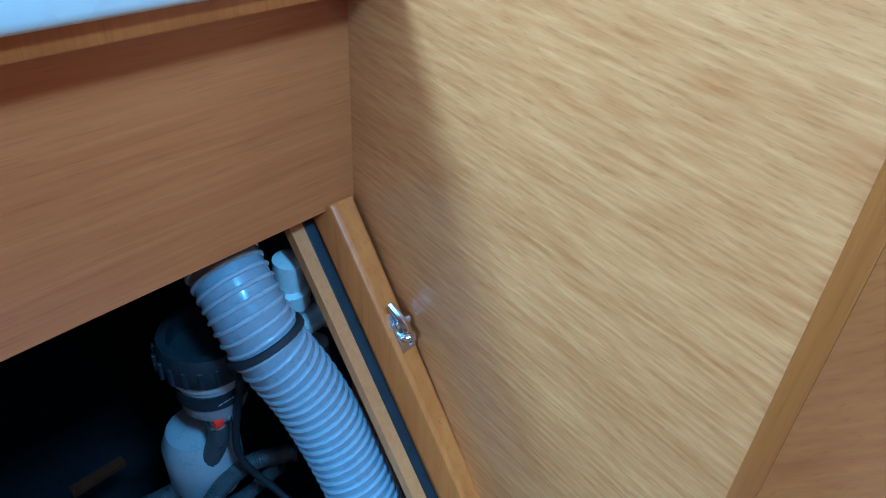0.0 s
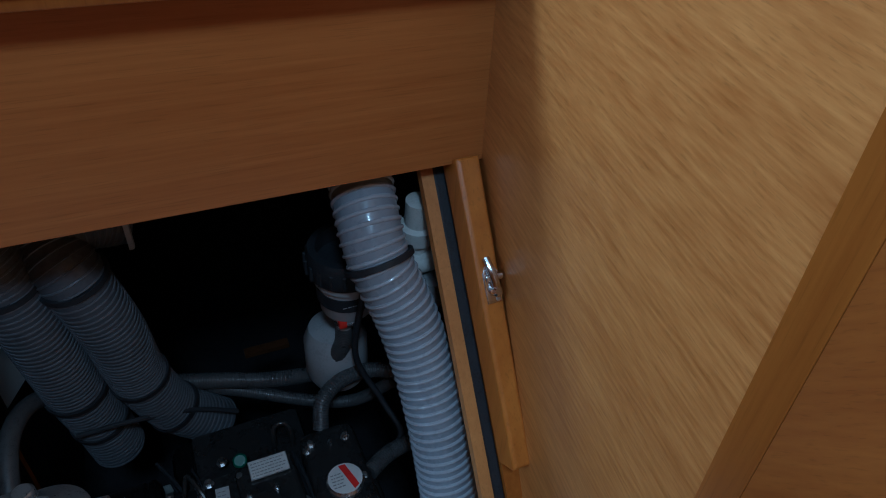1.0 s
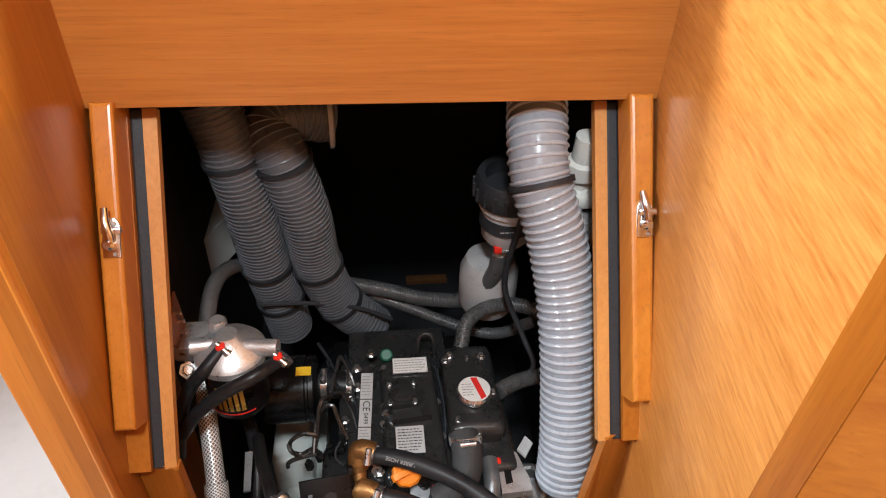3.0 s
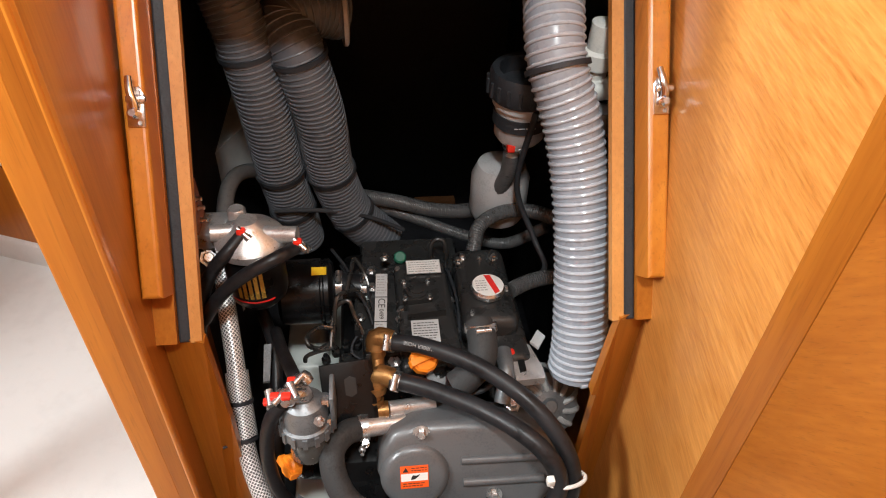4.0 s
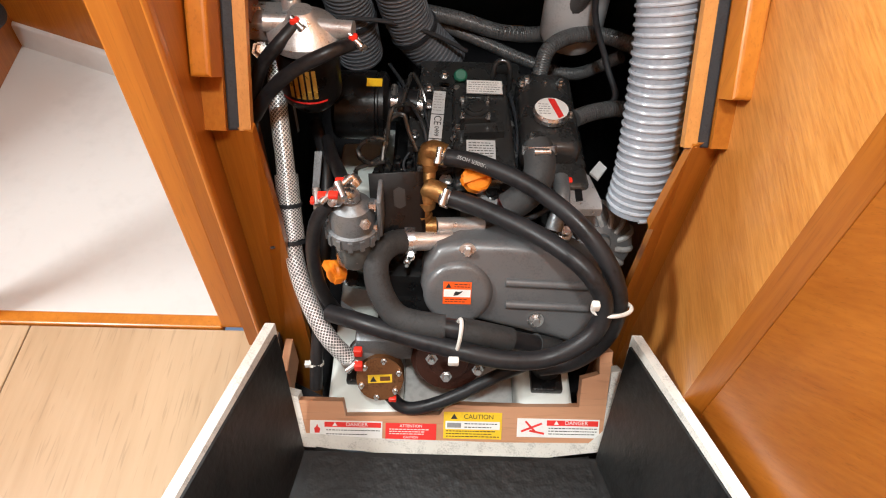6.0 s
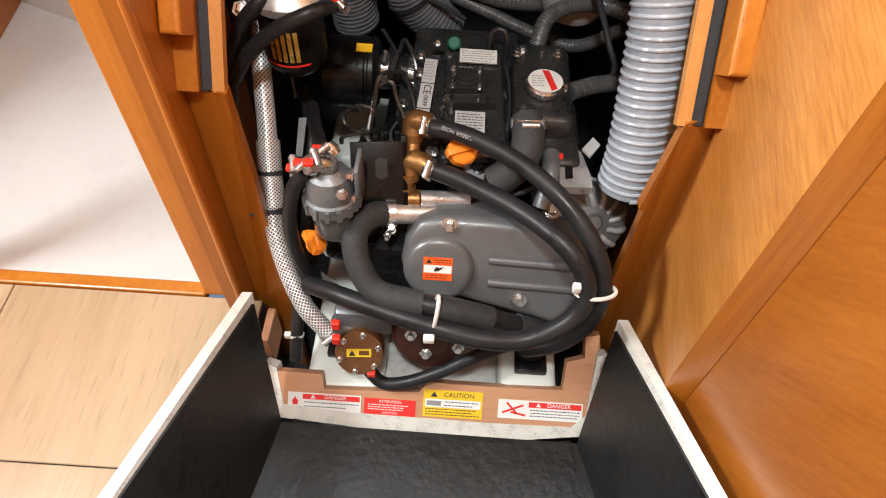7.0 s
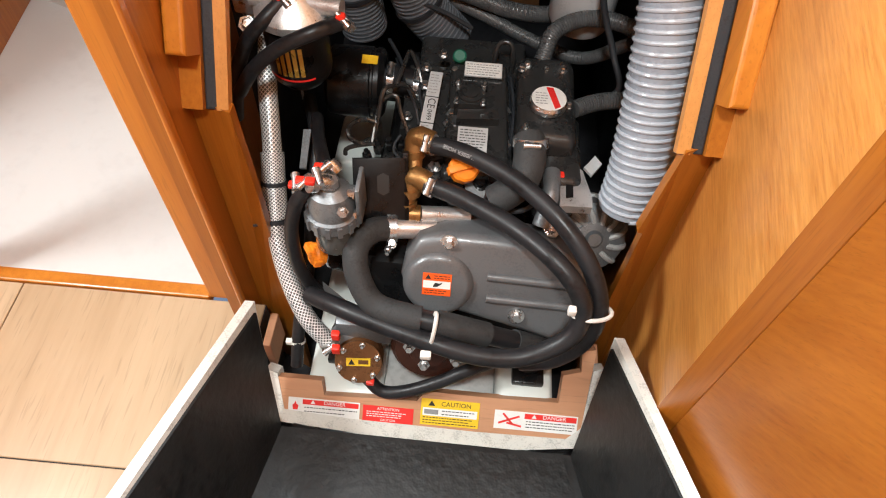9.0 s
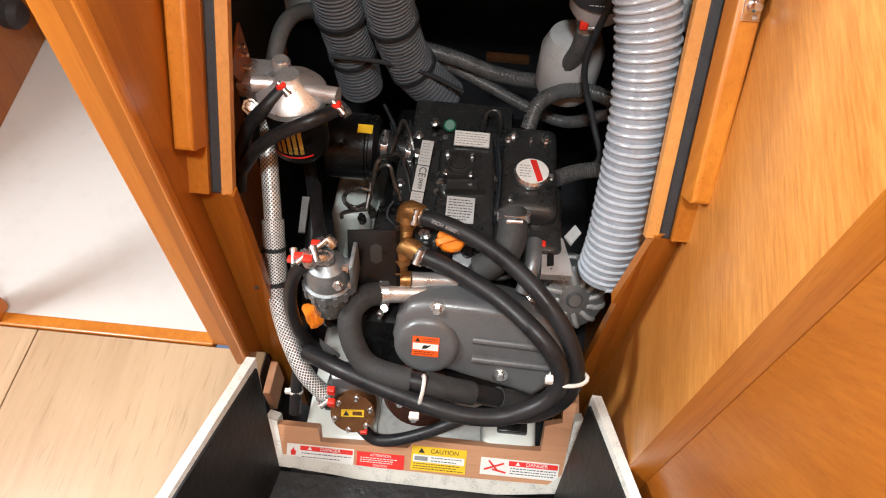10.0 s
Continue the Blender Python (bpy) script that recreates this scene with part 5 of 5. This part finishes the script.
for s, A, C, AF2, CF in ((-1, (-0.268, -0.312, 0.058), (-0.236, -0.427, -0.122), (-0.360, -0.80, 0.196), (-0.310, -0.830, -0.122)), (1, (0.245, -0.320, 0.062), (0.220, -0.431, -0.122), (0.3445, -0.80, 0.217), (0.330, -0.830, -0.122))):
    side = part("side_panel", quad_slab([A, C, CF, AF2], (s, 0, 0), 0.0, 0.014), rim_white, cov, "white moulded side with a chipped edge", smooth=False)
    part("side_lining", quad_slab([Vector(A) + Vector((0, -0.014, -0.008)), Vector(C) + Vector((0, -0.004, -0.006)), Vector(CF) + Vector((0, 0, -0.006)), Vector(AF2) + Vector((0, 0, -0.004))], (s, 0, 0), -0.004, -0.0005), lining, side, "black foam lining", smooth=False)
    for k in range(4):
        p = Vector(A).lerp(Vector(AF2), 0.12 + 0.2 * k) + Vector((-s * 0.004, -0.004, -0.018))
        part("staple", lathe([(0.003, 0), (0.003, 0.002), (0, 0.002)], p, (-s, 0, 0), 8), steel, side)
part("bottom_panel", quad_slab([(-0.236, -0.427, -0.122), (0.220, -0.431, -0.122), (0.330, -0.830, -0.122), (-0.310, -0.830, -0.122)], (0, 0, 1), -0.016, -0.004), rim_white, cov, smooth=False)
part("bottom_lining", quad_slab([(-0.236, -0.428, -0.122), (0.220, -0.432, -0.122), (0.330, -0.829, -0.122), (-0.310, -0.829, -0.122)], (0, 0, 1), -0.0035, 0.0), lining, cov, "black foam lining")
part("centre_lining", crumpled([(-0.216, -0.437, -0.121), (0.205, -0.441, -0.121), (0.290, -0.825, -0.121), (-0.270, -0.825, -0.121)], 60, 46), leather, cov, "creased black leathercloth", smooth=True)
part("flap", prism([(-0.217, -0.061), (-0.149, -0.070), (-0.070, -0.079), (0.026, -0.084), (0.113, -0.080), (0.208, -0.068), (0.216, -0.095), (0.029, -0.111), (-0.217, -0.108)], 0.002, 0.0045, SILL), leather, cov, "creased leathercloth flap over the lip", smooth=False)
part("end_panel", quad_slab([(-0.310, -0.830, -0.122), (0.330, -0.830, -0.122), (0.3445, -0.80, 0.217), (-0.360, -0.80, 0.196)], (0, -1, 0.1), 0.0, 0.014), rim_white, cov, smooth=False)

# ---- chrome latches ----
lat = thing("door_latch", "chromed latch screwed to a teak cleat", "latch", "latches")
part("base", prism([(-0.0095, -0.024), (0.0095, -0.024), (0.0095, 0.012), (0.005, 0.02), (-0.005, 0.02), (-0.0095, 0.012)], 0.0, 0.003, Matrix.Identity(4), 0.001), chrome, lat)
part("lever", sweep([(0.0, -0.012, 0.006), (0.001, 0.0, 0.011), (-0.002, 0.014, 0.012), (-0.004, 0.03, 0.008)], lambda t: 0.0055 - 0.0015 * t, 12, 0.004), chrome, lat)
part("pivot", lathe([(0.0065, 0), (0.0065, 0.012), (0.004, 0.015), (0, 0.015)], (0.0, -0.010, 0.002), (0, 0, 1), 18), chrome, lat)
part("hook", box(-0.011, 0.011, -0.004, 0.004, 0.003, 0.010, 0.002), chrome, lat).matrix_basis = Matrix.Translation((0.002, 0.006, 0))
for yy in (-0.02, 0.013):
    part("screw", lathe([(0.003, 0), (0.002, 0.0015), (0, 0.0015)], (0.004, yy, 0.003), (0, 0, 1), 10), steel, lat)
lat.matrix_basis = FRAME @ Matrix.Translation((0.301, -0.147, 0.0452))
copy_thing(lat, FRAME @ Matrix.Translation((-0.307, -0.147, 0.0452)))

# dark knob on the locker in the side cabin
dk = thing("locker_knob", "black rounded knob on the dark teak locker", "knob")
part("grip", lathe([(0.0, -0.03), (0.022, -0.027), (0.034, -0.012), (0.034, 0.012), (0.022, 0.027), (0, 0.03)], (-1.0, 0.442, 0.051), (1, -0.1, 0), 24), seal_rubber, dk)
part("stem", lathe([(0.014, 0), (0.014, 0.03), (0, 0.03)], (-1.045, 0.446, 0.051), (1, -0.1, 0), 16), seal_rubber, dk)

# ---- engine wiring and small fittings ----


def wire(label, pts, r=0.0022, material=None):
    return part("cable", sweep(pts, r, 7, 0.006), material or seal_rubber, eng, label)


wire("black engine cable", [(-0.109, 0.076, 0.190), (-0.088, 0.003, 0.210), (-0.066, -0.052, 0.215), (-0.058, -0.076, 0.200)])
wire("black engine cable", [(-0.078, 0.087, 0.190), (-0.065, 0.033, 0.205), (-0.063, -0.014, 0.210), (-0.054, -0.060, 0.208)])
wire("black engine cable", [(-0.083, -0.085, 0.185), (-0.091, -0.093, 0.175), (-0.091, -0.102, 0.165), (-0.079, -0.111, 0.160)])
wire("black engine cable", [(-0.039, -0.132, 0.185), (-0.008, -0.126, 0.190), (0.033, -0.147, 0.190), (0.067, -0.132, 0.195), (0.075, -0.050, 0.190), (0.071, 0.068, 0.180)], 0.0028)
wire("thick black cable along the block", [(0.066, -0.200, 0.172), (0.096, -0.200, 0.178), (0.121, -0.190, 0.190), (0.136, -0.170, 0.192)], 0.004)
wire("black cable under the tank", [(0.150, -0.170, 0.182), (0.147, -0.200, 0.170), (0.161, -0.220, 0.154)], 0.003)
wire("blue-grey engine cable", [(-0.124, 0.109, 0.200), (-0.102, 0.065, 0.200), (-0.087, 0.025, 0.200)], 0.003)
wire("black cable beside the head", [(0.073, 0.042, 0.200), (0.080, -0.036, 0.200), (0.075, -0.103, 0.190), (0.064, -0.151, 0.185)], 0.003)
part("intake_manifold", slat([(-0.085, 0.064, 0.190), (-0.057, 0.068, 0.190), (-0.056, -0.065, 0.180), (-0.087, -0.068, 0.180)], 0.04), engine_paint, eng, "cast intake manifold")
part("head_rail", sweep([(0.062, 0.041, 0.205), (0.068, -0.056, 0.200), (0.065, -0.156, 0.190)], 0.0055, 10), engine_paint, eng)
for p in ((-0.071, 0.049, 0.192), (-0.070, 0.000, 0.190), (-0.077, -0.049, 0.186), (0.094, 0.028, 0.236), (0.086, 0.019, 0.236), (0.113, -0.074, 0.225), (0.146, 0.023, 0.236)):
    hex_bolt(eng, p, (0, -0.05, 1), 0.005)
for p in ((-0.080, -0.262, 0.149), (-0.153, -0.290, 0.042)):
    part("stud", lathe([(0.005, 0), (0.005, 0.005), (0.003, 0.005), (0.003, 0.013), (0, 0.013)], p, (0, -0.95, 0.3), 6), steel, eng, smooth=False)
part("pump_flange", lathe([(0.02, 0), (0.02, 0.012), (0.012, 0.014), (0, 0.014)], (-0.144, -0.315, -0.007), (0.1, -0.7, 0.6), 20), alu_grey, eng)
part("grey_strap", slat([(-0.222, -0.100, 0.195), (-0.211, -0.100, 0.196), (-0.215, -0.140, 0.158), (-0.225, -0.140, 0.157)], 0.004), alu_grey, eng, "grey metal strap")
part("side_bracket", slat([(-0.178, -0.270, 0.060), (-0.163, -0.275, 0.047), (-0.146, -0.280, 0.031), (-0.157, -0.285, 0.011), (-0.176, -0.280, 0.039)], 0.006), alu_grey, eng)
for name, x0, x1, y0 in (("stop_block", -0.284, -0.271, -0.312), ("stop_block", 0.244, 0.258, -0.315)):
    sb = thing(name, "small bare plywood block beside the sill", "block", "stop blocks")
    part("block", box(x0, x1, y0, y0 + 0.06, -0.16, -0.085, 0.002), sill_wood, sb, smooth=False)
